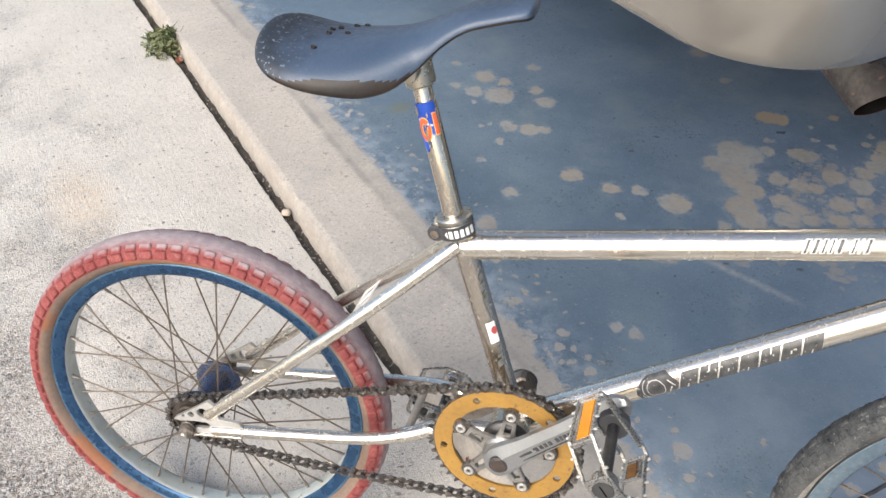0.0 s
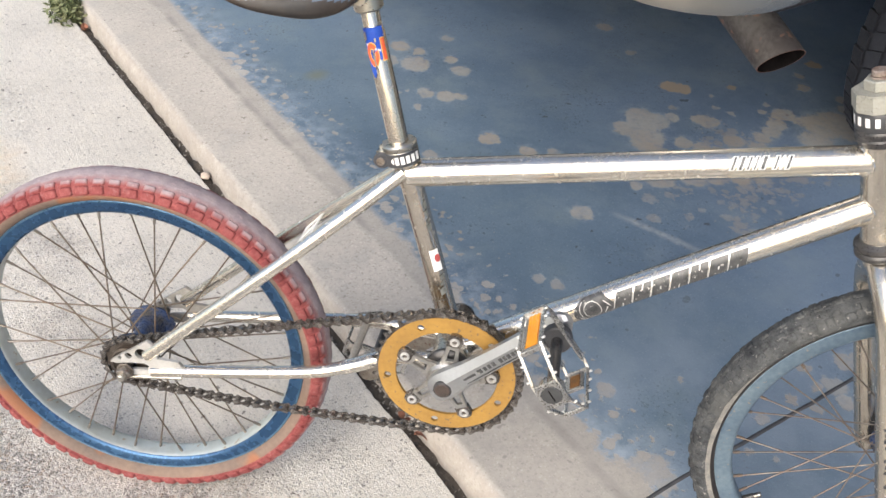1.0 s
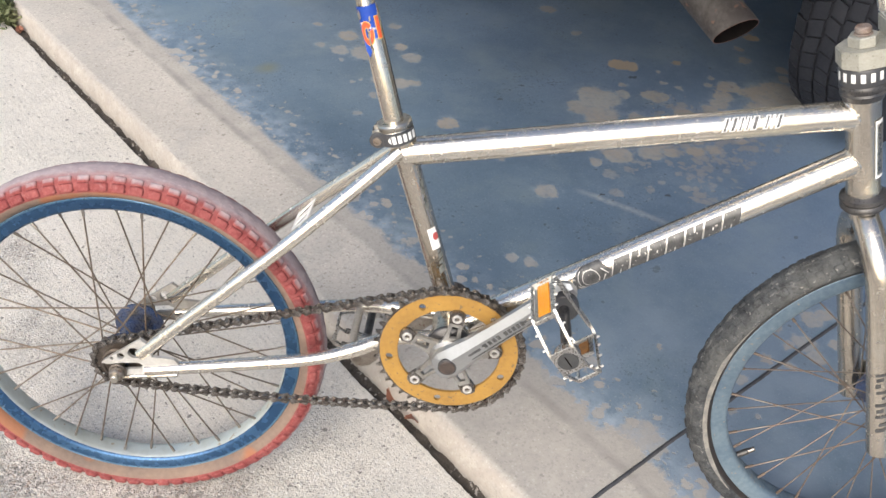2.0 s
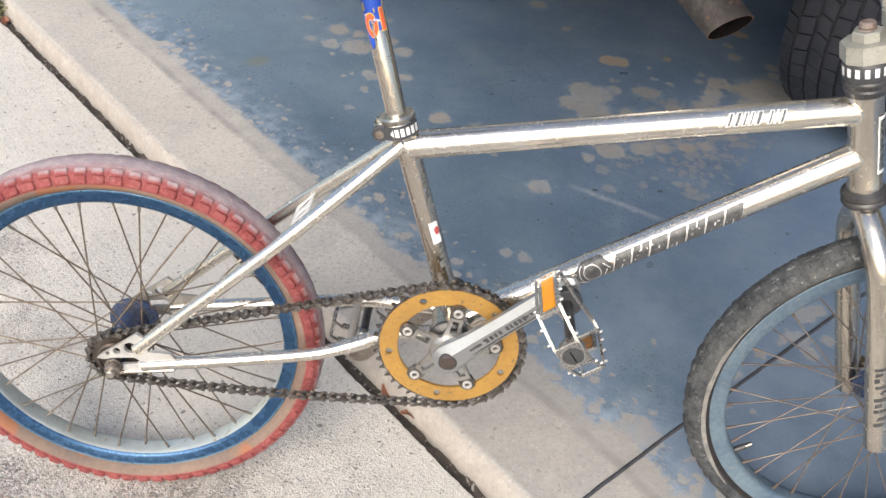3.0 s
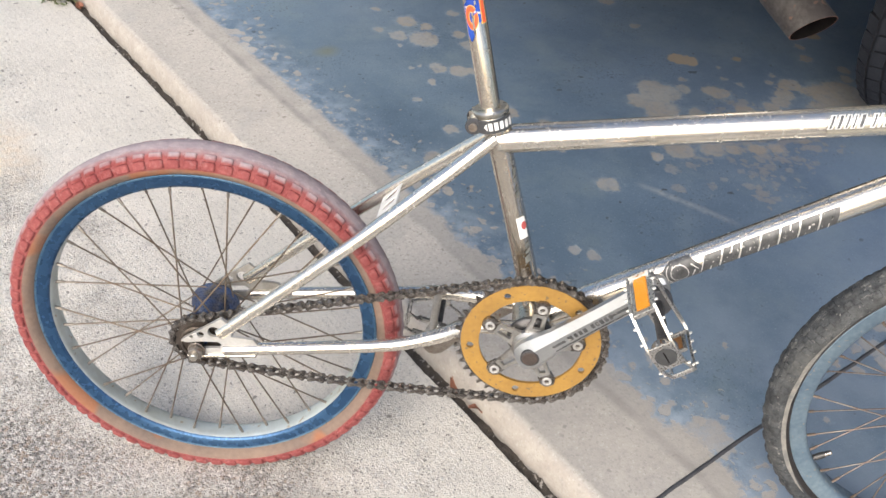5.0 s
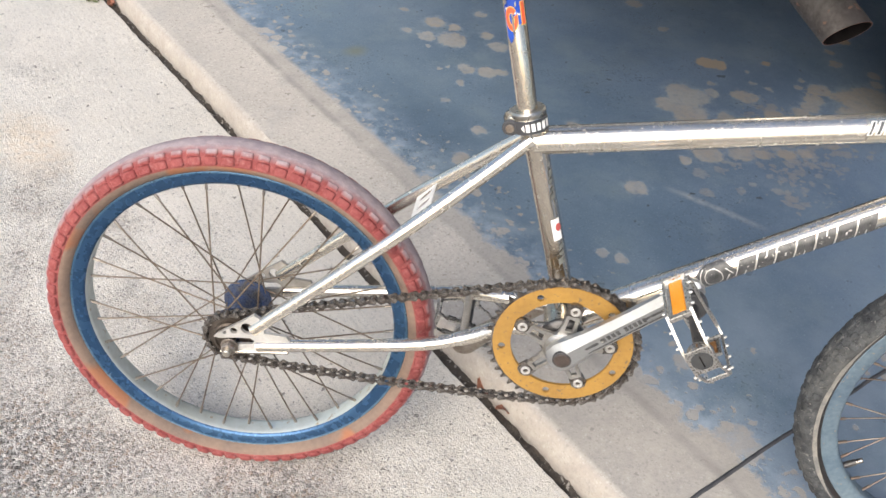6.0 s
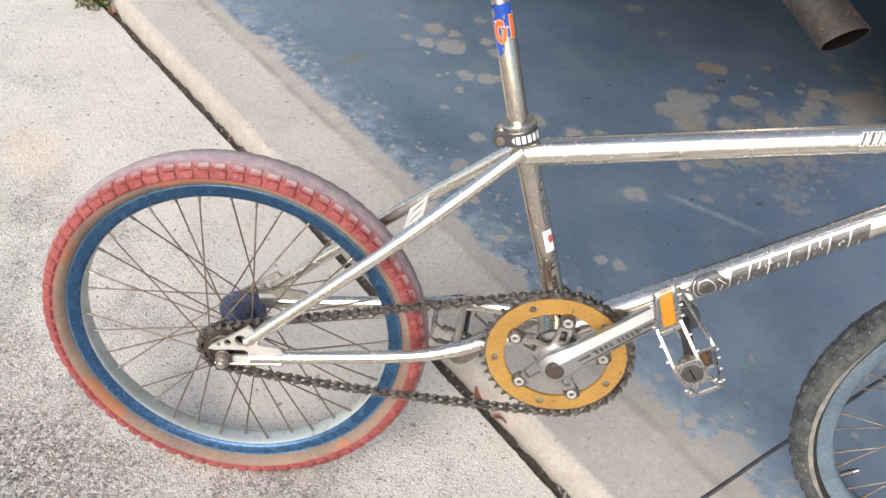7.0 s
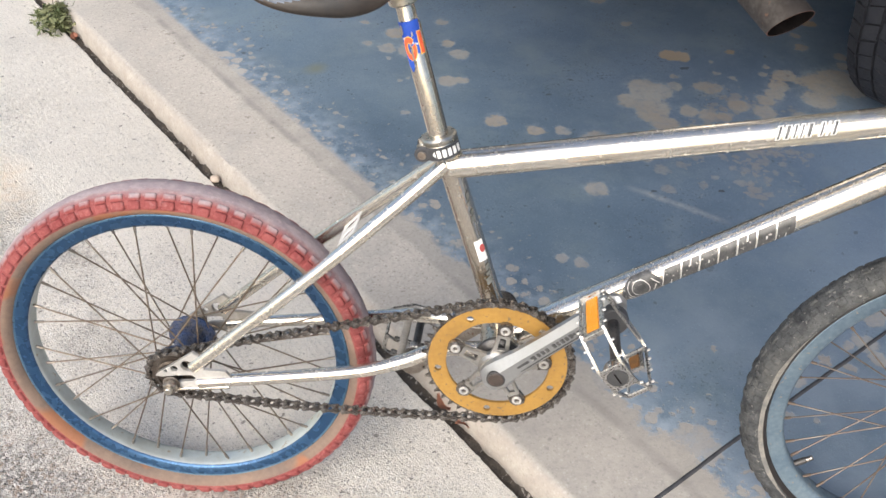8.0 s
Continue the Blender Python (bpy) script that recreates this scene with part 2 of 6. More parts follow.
def tread_shader():
    """Red rubber, bleached and thick with dust along the running band, patchy towards the shoulders."""
    g = Nodes("red_tyre_rubber")
    col = g.mix(g.ramp(g.noise(26, 6, 0.6), 0.35, 0.7), (0.175, 0.028, 0.028), (0.250, 0.060, 0.056))
    col = g.mix(g.ramp(g.noise(240, 4, 0.6), 0.45, 0.75, 0.0, 0.5), col, (0.36, 0.13, 0.115))
    col = g.mix(g.ramp(g.noise(120, 3, 0.6), 0.60, 0.72, 0.0, 0.55), col, (0.125, 0.020, 0.020))
    side = g.math("ABSOLUTE", g.axis(1))
    far = g.math("MULTIPLY_ADD", g.noise(7, 3, 0.6), 0.016, side)
    far = g.math("MULTIPLY_ADD", g.noise(60, 5, 0.65), 0.013, far)
    # dust lies on the blocks' tops rather than in the gaps between them
    rad = g.math("SUBTRACT", g.vec("LENGTH", g.vec("MULTIPLY", g.co, (1.0, 0.0, 1.0)), (0, 0, 0)), 0.2306)
    flat = g.math("MULTIPLY", g.axis(1), 1 / 1.44)
    high = g.math("SQRT", g.math("MULTIPLY_ADD", rad, rad, g.math("MULTIPLY", flat, flat)))
    lift = g.ramp(side, 0.0215, 0.0245, 0.0080, 0.0)
    far = g.math("SUBTRACT", far, g.math("MULTIPLY_ADD", g.ramp(high, 0.0186, 0.0198), lift, -0.003))
    dust = g.ramp(far, 0.0270, 0.0385, 0.95, 0.0)
    col = g.mix(dust, col, g.mix(g.ramp(g.noise(90, 4), 0.4, 0.7), (0.315, 0.262, 0.275), (0.40, 0.335, 0.335)))
    pale = g.math("MULTIPLY", g.ramp(g.noise(170, 4, 0.6), 0.56, 0.68, 0.0, 0.5), g.ramp(far, 0.026, 0.040, 1.0, 0.25))
    col = g.mix(pale, col, (0.50, 0.38, 0.36))
    return g.finish(col, 0.8, g.noise(260, 4), 0.0006)


RED = tread_shader()


def black_tyre_shader():
    """Perished black rubber, blotched with grey dust, with thin pale scratches and grit."""
    g = Nodes("dusty_black_rubber")
    col = g.mix(g.ramp(g.noise(48, 7, 0.68), 0.38, 0.68), (0.020, 0.022, 0.025), (0.084, 0.088, 0.089))
    col = g.mix(g.ramp(g.noise(13, 4, 0.6), 0.48, 0.68, 0.0, 0.55), col, (0.105, 0.104, 0.094))
    col = g.mix(g.ramp(g.noise(190, 3, 0.6), 0.56, 0.68, 0.0, 0.75), col, (0.016, 0.017, 0.019))
    vein = g.math("ABSOLUTE", g.math("SUBTRACT", g.noise(30, 3, 0.6, g.vec("ADD", g.co, (4.0, 0.0, 0.0))), 0.5))
    vein = g.math("MULTIPLY", g.ramp(vein, 0.003, 0.010, 0.65, 0.0), g.ramp(g.noise(60, 3), 0.50, 0.62))
    col = g.mix(vein, col, (0.21, 0.205, 0.19))
    col = g.mix(g.ramp(g.noise(210, 2, 0.5, g.vec("ADD", g.co, (0.0, 2.0, 0.0))), 0.68, 0.73, 0.0, 0.7), col, (0.26, 0.25, 0.225))
    return g.finish(col, 0.78, g.math("MULTIPLY_ADD", g.noise(220, 4), 0.5, g.noise(75, 5, 0.6)), 0.0022)


BLACK_TYRE = black_tyre_shader()


def driveway_shader():
    """Broom-finished concrete: smooth and pale beside the joint, worn to sand and small stones away from it."""
    g = Nodes("weathered_driveway_concrete")
    wear = g.ramp(g.math("MULTIPLY_ADD", g.axis(1), -0.07, g.math("MULTIPLY_ADD", g.axis(0), -0.55, g.noise(2.6, 5, 0.6))), 0.34, 0.79)
    stain = g.ramp(g.noise(5.0, 6, 0.6), 0.42, 0.75)
    base = g.mix(stain, (0.765, 0.715, 0.635), (0.675, 0.63, 0.555))
    broom = g.noise(1.0, 4, 0.6, g.vec("MULTIPLY", g.co, (330.0, 14.0, 1.0)))
    col = g.mix(g.ramp(broom, 0.48, 0.72, 0.0, 0.30), base, (0.40, 0.375, 0.335))
    col = g.mix(g.ramp(g.noise(520, 3), 0.52, 0.72, 0.0, 0.45), col, (0.34, 0.31, 0.275))
    cloud = g.math("MULTIPLY", g.ramp(g.noise(7, 4, 0.6, g.vec("ADD", g.co, (5.0, 1.0, 0.0))), 0.5, 0.68), g.ramp(wear, 0.0, 0.35, 0.15, 0.5))
    col = g.mix(cloud, col, (0.36, 0.345, 0.32))
    # sand and small stones of three sizes, dark and pale
    height = g.math("MULTIPLY_ADD", broom, 0.6, g.noise(520, 3))
    for scale, least, most in ((150, 0.16, 0.85), (260, 0.28, 1.0), (430, 0.30, 1.0)):
        grey = g.n.new("ShaderNodeSeparateColor")
        g.l.new(g.cells(scale, "Color"), grey.inputs[0])
        core = g.ramp(g.cells(scale), 0.32, 0.48, 1.0, 0.0)
        show = g.ramp(wear, 0.0, 0.85, least, most)
        dark = g.math("MULTIPLY", g.ramp(g.math("MULTIPLY_ADD", wear, 0.16, grey.outputs[0]), 0.82, 0.87, 0.0, 1.0), core)
        pale = g.math("MULTIPLY", g.ramp(g.math("MULTIPLY_ADD", wear, 0.12, grey.outputs[1]), 0.80, 0.85, 0.0, 1.0), core)
        col = g.mix(g.math("MULTIPLY", dark, show), col, (0.075, 0.068, 0.060))
        col = g.mix(g.math("MULTIPLY", pale, show), col, (0.90, 0.88, 0.84))
        height = g.math("MULTIPLY_ADD", g.math("MULTIPLY", core, show), 0.7, height)
    col = g.mix(g.ramp(wear, 0.22, 0.85, 0.0, 0.30), col, (0.135, 0.122, 0.110))
    for scale, share in ((330, 0.85), (190, 0.62)):
        tone = g.n.new("ShaderNodeSeparateColor")
        g.l.new(g.cells(scale, "Color"), tone.inputs[0])
        grain = g.mix(g.ramp(tone.outputs[2], 0.15, 0.80), (0.095, 0.085, 0.076), (0.74, 0.70, 0.64))
        grain = g.mix(g.ramp(tone.outputs[0], 0.82, 0.84), grain, (0.36, 0.27, 0.20))
        patchy = g.math("MULTIPLY_ADD", g.math("SUBTRACT", g.noise(34, 5, 0.65), 0.5), 0.9, wear)
        col = g.mix(g.ramp(patchy, 0.30, 0.80, 0.0, share), col, grain)
        height = g.math("MULTIPLY_ADD", g.math("MULTIPLY", g.ramp(g.cells(scale), 0.2, 0.5, 1.0, 0.0), g.ramp(patchy, 0.3, 0.8)), 0.8, height)
    pits = g.ramp(g.noise(75, 2), 0.675, 0.70)
    col = g.mix(g.math("MULTIPLY", pits, 0.75), col, (0.17, 0.15, 0.13))
    # one ochre patch
    spot = g.vec("LENGTH", g.vec("MULTIPLY", g.vec("SUBTRACT", g.co, (0.012, 0.865, 0.0)), (11.5, 5.6, 0.0)), (0, 0, 0))
    spot = g.ramp(g.math("MULTIPLY_ADD", g.noise(14, 5), 0.9, spot), 0.75, 1.40, 0.50, 0.0)
    col = g.mix(g.math("MULTIPLY", spot, g.ramp(g.noise(60, 4), 0.35, 0.6, 0.35, 1.0)), col, (0.72, 0.56, 0.39))
    return g.finish(col, 0.88, g.math("MULTIPLY_ADD", pits, -1.2, height), 0.0013)


# Bare spots in the floor paint: place on the floor and mean half width.
CHIPS_BY_SADDLE = [
    (0.104, 1.307, 0.025), (0.155, 1.295, 0.017), (0.095, 1.229, 0.022), (0.158, 1.229, 0.035), (0.045, 1.244, 0.014), (0.239, 1.277, 0.017), (0.271, 1.230, 0.023),
    (0.020, 1.348, 0.011), (0.209, 1.102, 0.020), (0.258, 1.099, 0.023), (0.289, 1.111, 0.015), (0.202, 1.036, 0.011), (0.149, 1.086, 0.007), (0.167, 1.101, 0.006),
    (0.266, 0.857, 0.017), (0.179, 0.955, 0.010), (0.242, 0.742, 0.022), (0.213, 1.387, 0.015), (0.106, 1.185, 0.007), (0.381, 0.957, 0.023), (0.467, 0.932, 0.020),
]
CHIPS_IN_MIDDLE = [
    (0.524, 0.940, 0.016), (0.600, 0.916, 0.033), (0.497, 0.842, 0.009), (0.705, 1.160, 0.034), (0.742, 1.142, 0.036), (0.679, 1.090, 0.032), (0.724, 1.045, 0.037),
    (0.750, 1.007, 0.031), (0.733, 0.946, 0.036), (0.752, 0.909, 0.034), (0.861, 1.180, 0.029), (0.784, 1.173, 0.018), (0.807, 1.070, 0.023),
    (0.849, 1.059, 0.022), (0.886, 1.056, 0.019), (0.813, 0.987, 0.024), (0.844, 0.969, 0.022), (0.825, 0.926, 0.027), (0.596, 0.743, 0.024), (0.704, 0.870, 0.014),
]
CHIPS_BY_VAN = [
    (0.873, 0.941, 0.018), (0.923, 1.112, 0.025), (0.934, 1.012, 0.027), (0.979, 1.094, 0.028), (0.992, 1.144, 0.023), (1.017, 1.182, 0.020), (0.981, 1.032, 0.019),
    (0.928, 0.957, 0.022), (0.971, 0.970, 0.018), (0.935, 1.363, 0.010), (0.884, 1.303, 0.007), (0.926, 1.236, 0.010), (0.886, 1.250, 0.009), (1.041, 1.261, 0.022),
    (1.143, 1.245, 0.054), (1.115, 1.171, 0.038), (0.607, 1.591, 0.023), (0.682, 1.466, 0.014), (1.016, 1.244, 0.007), (1.060, 1.090, 0.018), (1.040, 1.020, 0.014),
]
CHIPS_UNDER_VAN = [
    (0.716, 1.090, 0.038), (0.739, 1.069, 0.030), (0.710, 1.125, 0.030), (1.052, 1.269, 0.028), (1.030, 1.217, 0.026), (1.011, 1.178, 0.022), (1.088, 1.250, 0.017),
    (1.177, 1.272, 0.050), (1.207, 1.246, 0.050), (1.013, 1.305, 0.010), (1.001, 1.265, 0.010), (1.207, 1.344, 0.019), (1.210, 1.389, 0.016), (1.120, 1.421, 0.017),
    (0.785, 1.221, 0.011), (0.880, 1.186, 0.018), (0.845, 1.182, 0.018), (1.116, 1.482, 0.013),
]
# ochre-stained spots, where the slab below is rusty
OCHRE_SPOTS = [(0.782, 1.320, 0.026), (0.808, 1.318, 0.026), (0.936, 1.365, 0.012), (1.160, 1.560, 0.020)]
# small round blisters of lifted paint, half worn through
BLISTERS = [
    (0.731, 0.830, 0.017), (0.739, 0.766, 0.015), (0.773, 0.854, 0.012), (0.842, 0.924, 0.016), (0.861, 0.897, 0.010), (0.879, 0.862, 0.010), (0.876, 0.939, 0.012),
    (0.923, 0.950, 0.015), (0.943, 0.930, 0.013), (0.905, 0.860, 0.012), (0.946, 0.892, 0.014), (0.967, 0.858, 0.010), (0.986, 0.893, 0.012), (1.009, 0.945, 0.011),
    (0.945, 0.831, 0.010), (0.890, 0.812, 0.012), (0.839, 0.823, 0.008), (0.906, 0.773, 0.010), (0.941, 0.780, 0.012), (0.809, 0.788, 0.010), (0.802, 0.883, 0.008),
]
CHIPS_BY_EDGE = [
    (1.066, 0.447, 0.020), (1.037, 0.385, 0.021), (1.006, 0.375, 0.011), (0.992, 0.413, 0.012), (0.963, 0.338, 0.009), (1.003, 0.325, 0.009), (1.052, 0.353, 0.015),
    (0.911, 0.281, 0.013), (0.883, 0.210, 0.008), (0.925, 0.204, 0.007), (1.092, 0.463, 0.016), (1.093, 0.389, 0.012), (0.731, 0.140, 0.032), (0.701, 0.127, 0.022),
    (0.752, 0.123, 0.022), (0.678, 0.186, 0.008), (0.763, 0.178, 0.007), (0.785, 0.336, 0.006), (0.526, 0.522, 0.011), (0.562, 0.515, 0.013), (0.662, 0.282, 0.017),
]


OLIVE = (0.742, 0.817, 0.042)
SCRAPE, SCRAPE_WAY = (1.040, -0.026, 0.042), (0.357, -0.934, 0.0)


def floor_shader():
    """Bare slab edge of trowelled concrete, then blue floor paint, chipped through in spots."""
    g = Nodes("slab_concrete_and_blue_floor_paint")
    s, v = g.axis(0), g.axis(1)
    # bare concrete
    bare = g.mix(g.ramp(g.noise(4, 6, 0.6), 0.35, 0.7), (0.50, 0.464, 0.413), (0.40, 0.37, 0.331))
    bare = g.mix(g.ramp(g.noise(300, 3), 0.55, 0.75, 0.0, 0.45), bare, (0.27, 0.24, 0.205))
    bare = g.mix(g.ramp(g.noise(60, 2), 0.70, 0.73, 0.0, 0.6), bare, (0.16, 0.14, 0.12))
    for scale in (170, 290):
        grey = g.n.new("ShaderNodeSeparateColor")
        g.l.new(g.cells(scale, "Color"), grey.inputs[0])
        core = g.ramp(g.cells(scale), 0.30, 0.46, 1.0, 0.0)
        bare = g.mix(g.math("MULTIPLY", g.ramp(grey.outputs[0], 0.84, 0.88, 0.0, 0.38), core), bare, (0.17, 0.15, 0.13))
        bare = g.mix(g.math("MULTIPLY", g.ramp(grey.outputs[1], 0.84, 0.88, 0.0, 0.35), core), bare, (0.66, 0.63, 0.58))
    bare = g.mix(g.ramp(g.noise(16, 5, 0.6, g.vec("ADD", g.co, (2.0, 4.0, 0.0))), 0.52, 0.70, 0.0, 0.40), bare, (0.33, 0.315, 0.30))
    wav = g.math("MULTIPLY_ADD", g.noise(7, 4), 0.030, s)
    strip = g.ramp(wav, 0.552, 0.561)
    bare = g.mix(g.math("MULTIPLY", strip, g.ramp(g.noise(20, 4), 0.3, 0.65, 0.30, 0.62)), bare, (0.285, 0.268, 0.247))
    # grime on the slab's upright face, also darkened to tone down its sunlit brightness
    bare = g.mix(g.math("MULTIPLY", g.ramp(s, 0.394, 0.400, 1.0, 0.0), g.ramp(g.noise(35, 5, 0.65), 0.30, 0.62, 0.25, 0.75)), bare, (0.29, 0.255, 0.225))
    # bare edge darker in patches towards the front wheel, and a dark line along the strip
    dirt = g.math("MULTIPLY", g.ramp(g.math("MULTIPLY_ADD", g.noise(6, 5, 0.6), 0.30, v), -0.02, 0.30, 0.62, 0.0), g.ramp(g.noise(24, 5, 0.65), 0.28, 0.62, 0.45, 1.0))
    bare = g.mix(g.math("MULTIPLY", dirt, g.ramp(s, 0.397, 0.407)), bare, (0.275, 0.258, 0.238))
    line = g.math("MULTIPLY", g.ramp(g.math("ABSOLUTE", g.math("SUBTRACT", wav, 0.560)), 0.004, 0.013, 0.55, 0.0), g.ramp(g.noise(9, 4, 0.6), 0.36, 0.60))
    bare = g.mix(line, bare, (0.20, 0.19, 0.178))
    # paint
    paint = g.mix(g.ramp(g.noise(3.2, 6, 0.6), 0.36, 0.68), (0.128, 0.174, 0.238), (0.074, 0.112, 0.168))
    paint = g.mix(g.ramp(g.noise(11, 7, 0.65), 0.48, 0.80, 0.0, 0.50), paint, (0.185, 0.228, 0.285))
    paint = g.mix(g.ramp(g.noise(5, 4, 0.6), 0.55, 0.72, 0.0, 0.45), paint, (0.140, 0.172, 0.190))
    paint = g.mix(g.ramp(g.noise(120, 4, 0.6), 0.50, 0.75, 0.0, 0.40), paint, (0.085, 0.115, 0.160))
    paint = g.mix(g.ramp(g.noise(330, 3), 0.55, 0.75, 0.0, 0.45), paint, (0.06, 0.08, 0.11))
    paint = g.mix(g.ramp(g.noise(260, 2, 0.5, g.vec("ADD", g.co, (3.1, 0.0, 0.0))), 0.62, 0.72, 0.0, 0.35), paint, (0.30, 0.335, 0.375))
    paint = g.mix(g.ramp(g.noise(70, 2), 0.70, 0.73, 0.0, 0.6), paint, (0.04, 0.05, 0.065))
    paint = g.mix(g.ramp(g.noise(38, 2, 0.5, g.vec("ADD", g.co, (0.0, 7.7, 0.0))), 0.74, 0.755, 0.0, 0.75), paint, (0.035, 0.04, 0.05))
    paint = g.mix(g.ramp(g.noise(8.5, 8, 0.68, g.vec("ADD", g.co, (1.3, 2.2, 0.0))), 0.50, 0.70, 0.0, 0.55), paint, (0.172, 0.212, 0.242))
    paint = g.mix(g.math("MULTIPLY", g.ramp(g.noise(180, 3), 0.60, 0.66, 0.0, 0.7), g.ramp(g.noise(6, 4, 0.6, g.vec("ADD", g.co, (0.0, 0.0, 3.0))), 0.52, 0.62)), paint, (0.05, 0.066, 0.085))
    # slightly greener towards the door, a stronger blue further in
    inner_blue = g.ramp(g.math("MULTIPLY_ADD", g.noise(4, 3), 0.3, s), 0.95, 1.45)
    paint = g.vec("MULTIPLY", paint, g.mix(inner_blue, (1.0, 1.035, 0.995), (0.955, 1.01, 1.09)))
    # one olive stain
    spot = g.vec("LENGTH", g.vec("MULTIPLY", g.vec("SUBTRACT", g.co, OLIVE), (26.0, 34.0, 0.0)), (0, 0, 0))
    paint = g.mix(g.ramp(g.math("MULTIPLY_ADD", g.noise(40, 4), 0.5, spot), 0.5, 1.3, 0.55, 0.0), paint, (0.155, 0.150, 0.075))
    # one long pale scrape
    run = g.vec("SUBTRACT", g.co, SCRAPE)
    along, across = g.vec("DOT_PRODUCT", run, SCRAPE_WAY), g.vec("DOT_PRODUCT", run, (-SCRAPE_WAY[1], SCRAPE_WAY[0], 0.0))
    scrape = g.math("MULTIPLY", g.ramp(g.math("ABSOLUTE", along), 0.06, 0.115, 1.0, 0.0), g.ramp(g.math("MULTIPLY_ADD", g.noise(40, 4), 0.008, g.math("ABSOLUTE", across)), 0.005, 0.017, 1.0, 0.0))
    paint = g.mix(g.math("MULTIPLY", scrape, g.ramp(g.noise(60, 4), 0.3, 0.6, 0.15, 0.6)), paint, (0.36, 0.37, 0.37))
    # chips
    nz = g.n.new("ShaderNodeTexNoise")
    nz.inputs["Scale"].default_value, nz.inputs["Detail"].default_value, nz.inputs["Roughness"].default_value = 42, 6, 0.62
    g.l.new(g.co, nz.inputs["Vector"])
    warp = g.vec("SCALE", g.vec("SUBTRACT", nz.outputs["Color"], (0.5, 0.5, 0.5)), (0, 0, 0))
    warp.node.inputs["Scale"].default_value = 0.034
    at = g.vec("ADD", g.co, warp)
    def spots(rows):
        near = None
        for cx, cy, r in rows:
            cs, cv = (cx + cy) * math.sqrt(0.5), (cy - cx) * math.sqrt(0.5)
            d = g.vec("MULTIPLY", g.vec("SUBTRACT", at, (cs, cv, 0.042)), (1 / r, 1 / r, 0.0))
            d = g.vec("LENGTH", d, (0, 0, 0))
            near = d if near is None else g.math("MINIMUM", near, d)
        return g.math("MULTIPLY_ADD", g.math("SUBTRACT", g.noise(95, 4, 0.6), 0.5), 0.6, near)

    near = spots(CHIPS_BY_SADDLE + CHIPS_IN_MIDDLE + CHIPS_BY_VAN + CHIPS_UNDER_VAN + CHIPS_BY_EDGE)
    chip = g.math("MULTIPLY", g.ramp(near, 0.88, 1.10, 0.75, 0.0), g.ramp(g.noise(55, 5, 0.65), 0.28, 0.52, 0.45, 1.0))
    # the paint round a chip is bleached
    paint = g.mix(g.math("MULTIPLY", g.ramp(near, 1.0, 1.55, 0.45, 0.0), g.ramp(g.noise(80, 4), 0.35, 0.65)), paint, (0.235, 0.285, 0.345))
    chip = g.math("MAXIMUM", chip, g.math("MULTIPLY", g.ramp(spots(BLISTERS), 0.72, 1.12, 0.48, 0.0), g.ramp(g.noise(70, 4, 0.6), 0.30, 0.60, 0.5, 1.0)))
    # flakes: many towards the slab's bare edge, clusters further in
    flakes = g.cells(36, "Distance", 1.0, at)
    edge = g.ramp(s, 0.57, 0.80, 0.66, 0.0)
    patchy = g.ramp(g.noise(3.4, 3), 0.58, 0.72, 0.0, 0.30)
    zone = g.math("MULTIPLY", g.math("MAXIMUM", edge, patchy), g.ramp(g.noise(13, 2), 0.35, 0.6, 0.4, 1.0))
    small = g.ramp(g.math("SUBTRACT", zone, flakes), 0.04, 0.12, 0.0, 0.85)
    flakes2 = g.cells(75, "Distance", 1.0, at)
    tiny = g.ramp(g.math("SUBTRACT", g.math("MULTIPLY", edge, 0.75), flakes2), 0.12, 0.24, 0.0, 0.6)
    ragged_edge = g.math("MULTIPLY", g.math("SUBTRACT", g.noise(14, 6, 0.7), 0.5), g.ramp(v, 0.02, 0.30, 0.13, 0.022))
    border = g.ramp(g.math("ADD", ragged_edge, s), 0.580, 0.594, 1.0, 0.0)
    # bubbled paint: crowds of small round chips beside the van
    for cs, cv, wide in ((1.27, -0.01, 4.2), (1.42, 0.06, 3.6)):
        d = g.vec("LENGTH", g.vec("MULTIPLY", g.vec("SUBTRACT", g.co, (cs, cv, 0.042)), (wide, wide, 0.0)), (0, 0, 0))
        crowd = g.math("MULTIPLY", g.ramp(d, 0.45, 1.0, 0.56, 0.0), g.ramp(g.noise(9, 3), 0.38, 0.58, 0.35, 1.0))
        for scale in (34, 58):
            tiny = g.math("MAXIMUM", tiny, g.ramp(g.math("SUBTRACT", crowd, g.cells(scale, "Distance", 1.0, at)), 0.10, 0.20, 0.0, 0.44))
    haze = g.math("MULTIPLY", g.ramp(s, 0.585, 0.70, 0.80, 0.0), g.ramp(g.noise(30, 6, 0.65), 0.42, 0.66))
    paint = g.mix(haze, paint, (0.33, 0.39, 0.46))
    # the paint is mixed paler, in patches, towards the front wheel's side
    dusty = g.math("MULTIPLY", g.ramp(v, 0.0, -0.34, 0.0, 0.75), g.ramp(g.noise(7, 6, 0.6, g.vec("ADD", g.co, (8.0, 0.0, 0.0))), 0.30, 0.60))
    paint = g.mix(g.math("MULTIPLY", dusty, g.ramp(s, 0.8, 1.25, 1.0, 0.35)), paint, (0.200, 0.248, 0.312))
    gone = g.math("MAXIMUM", g.math("MAXIMUM", chip, small), g.math("MAXIMUM", tiny, border))
    under = g.mix(g.ramp(s, 0.60, 0.70), bare, g.mix(g.ramp(g.noise(9, 5), 0.35, 0.65), (0.315, 0.308, 0.292), (0.310, 0.265, 0.215)))
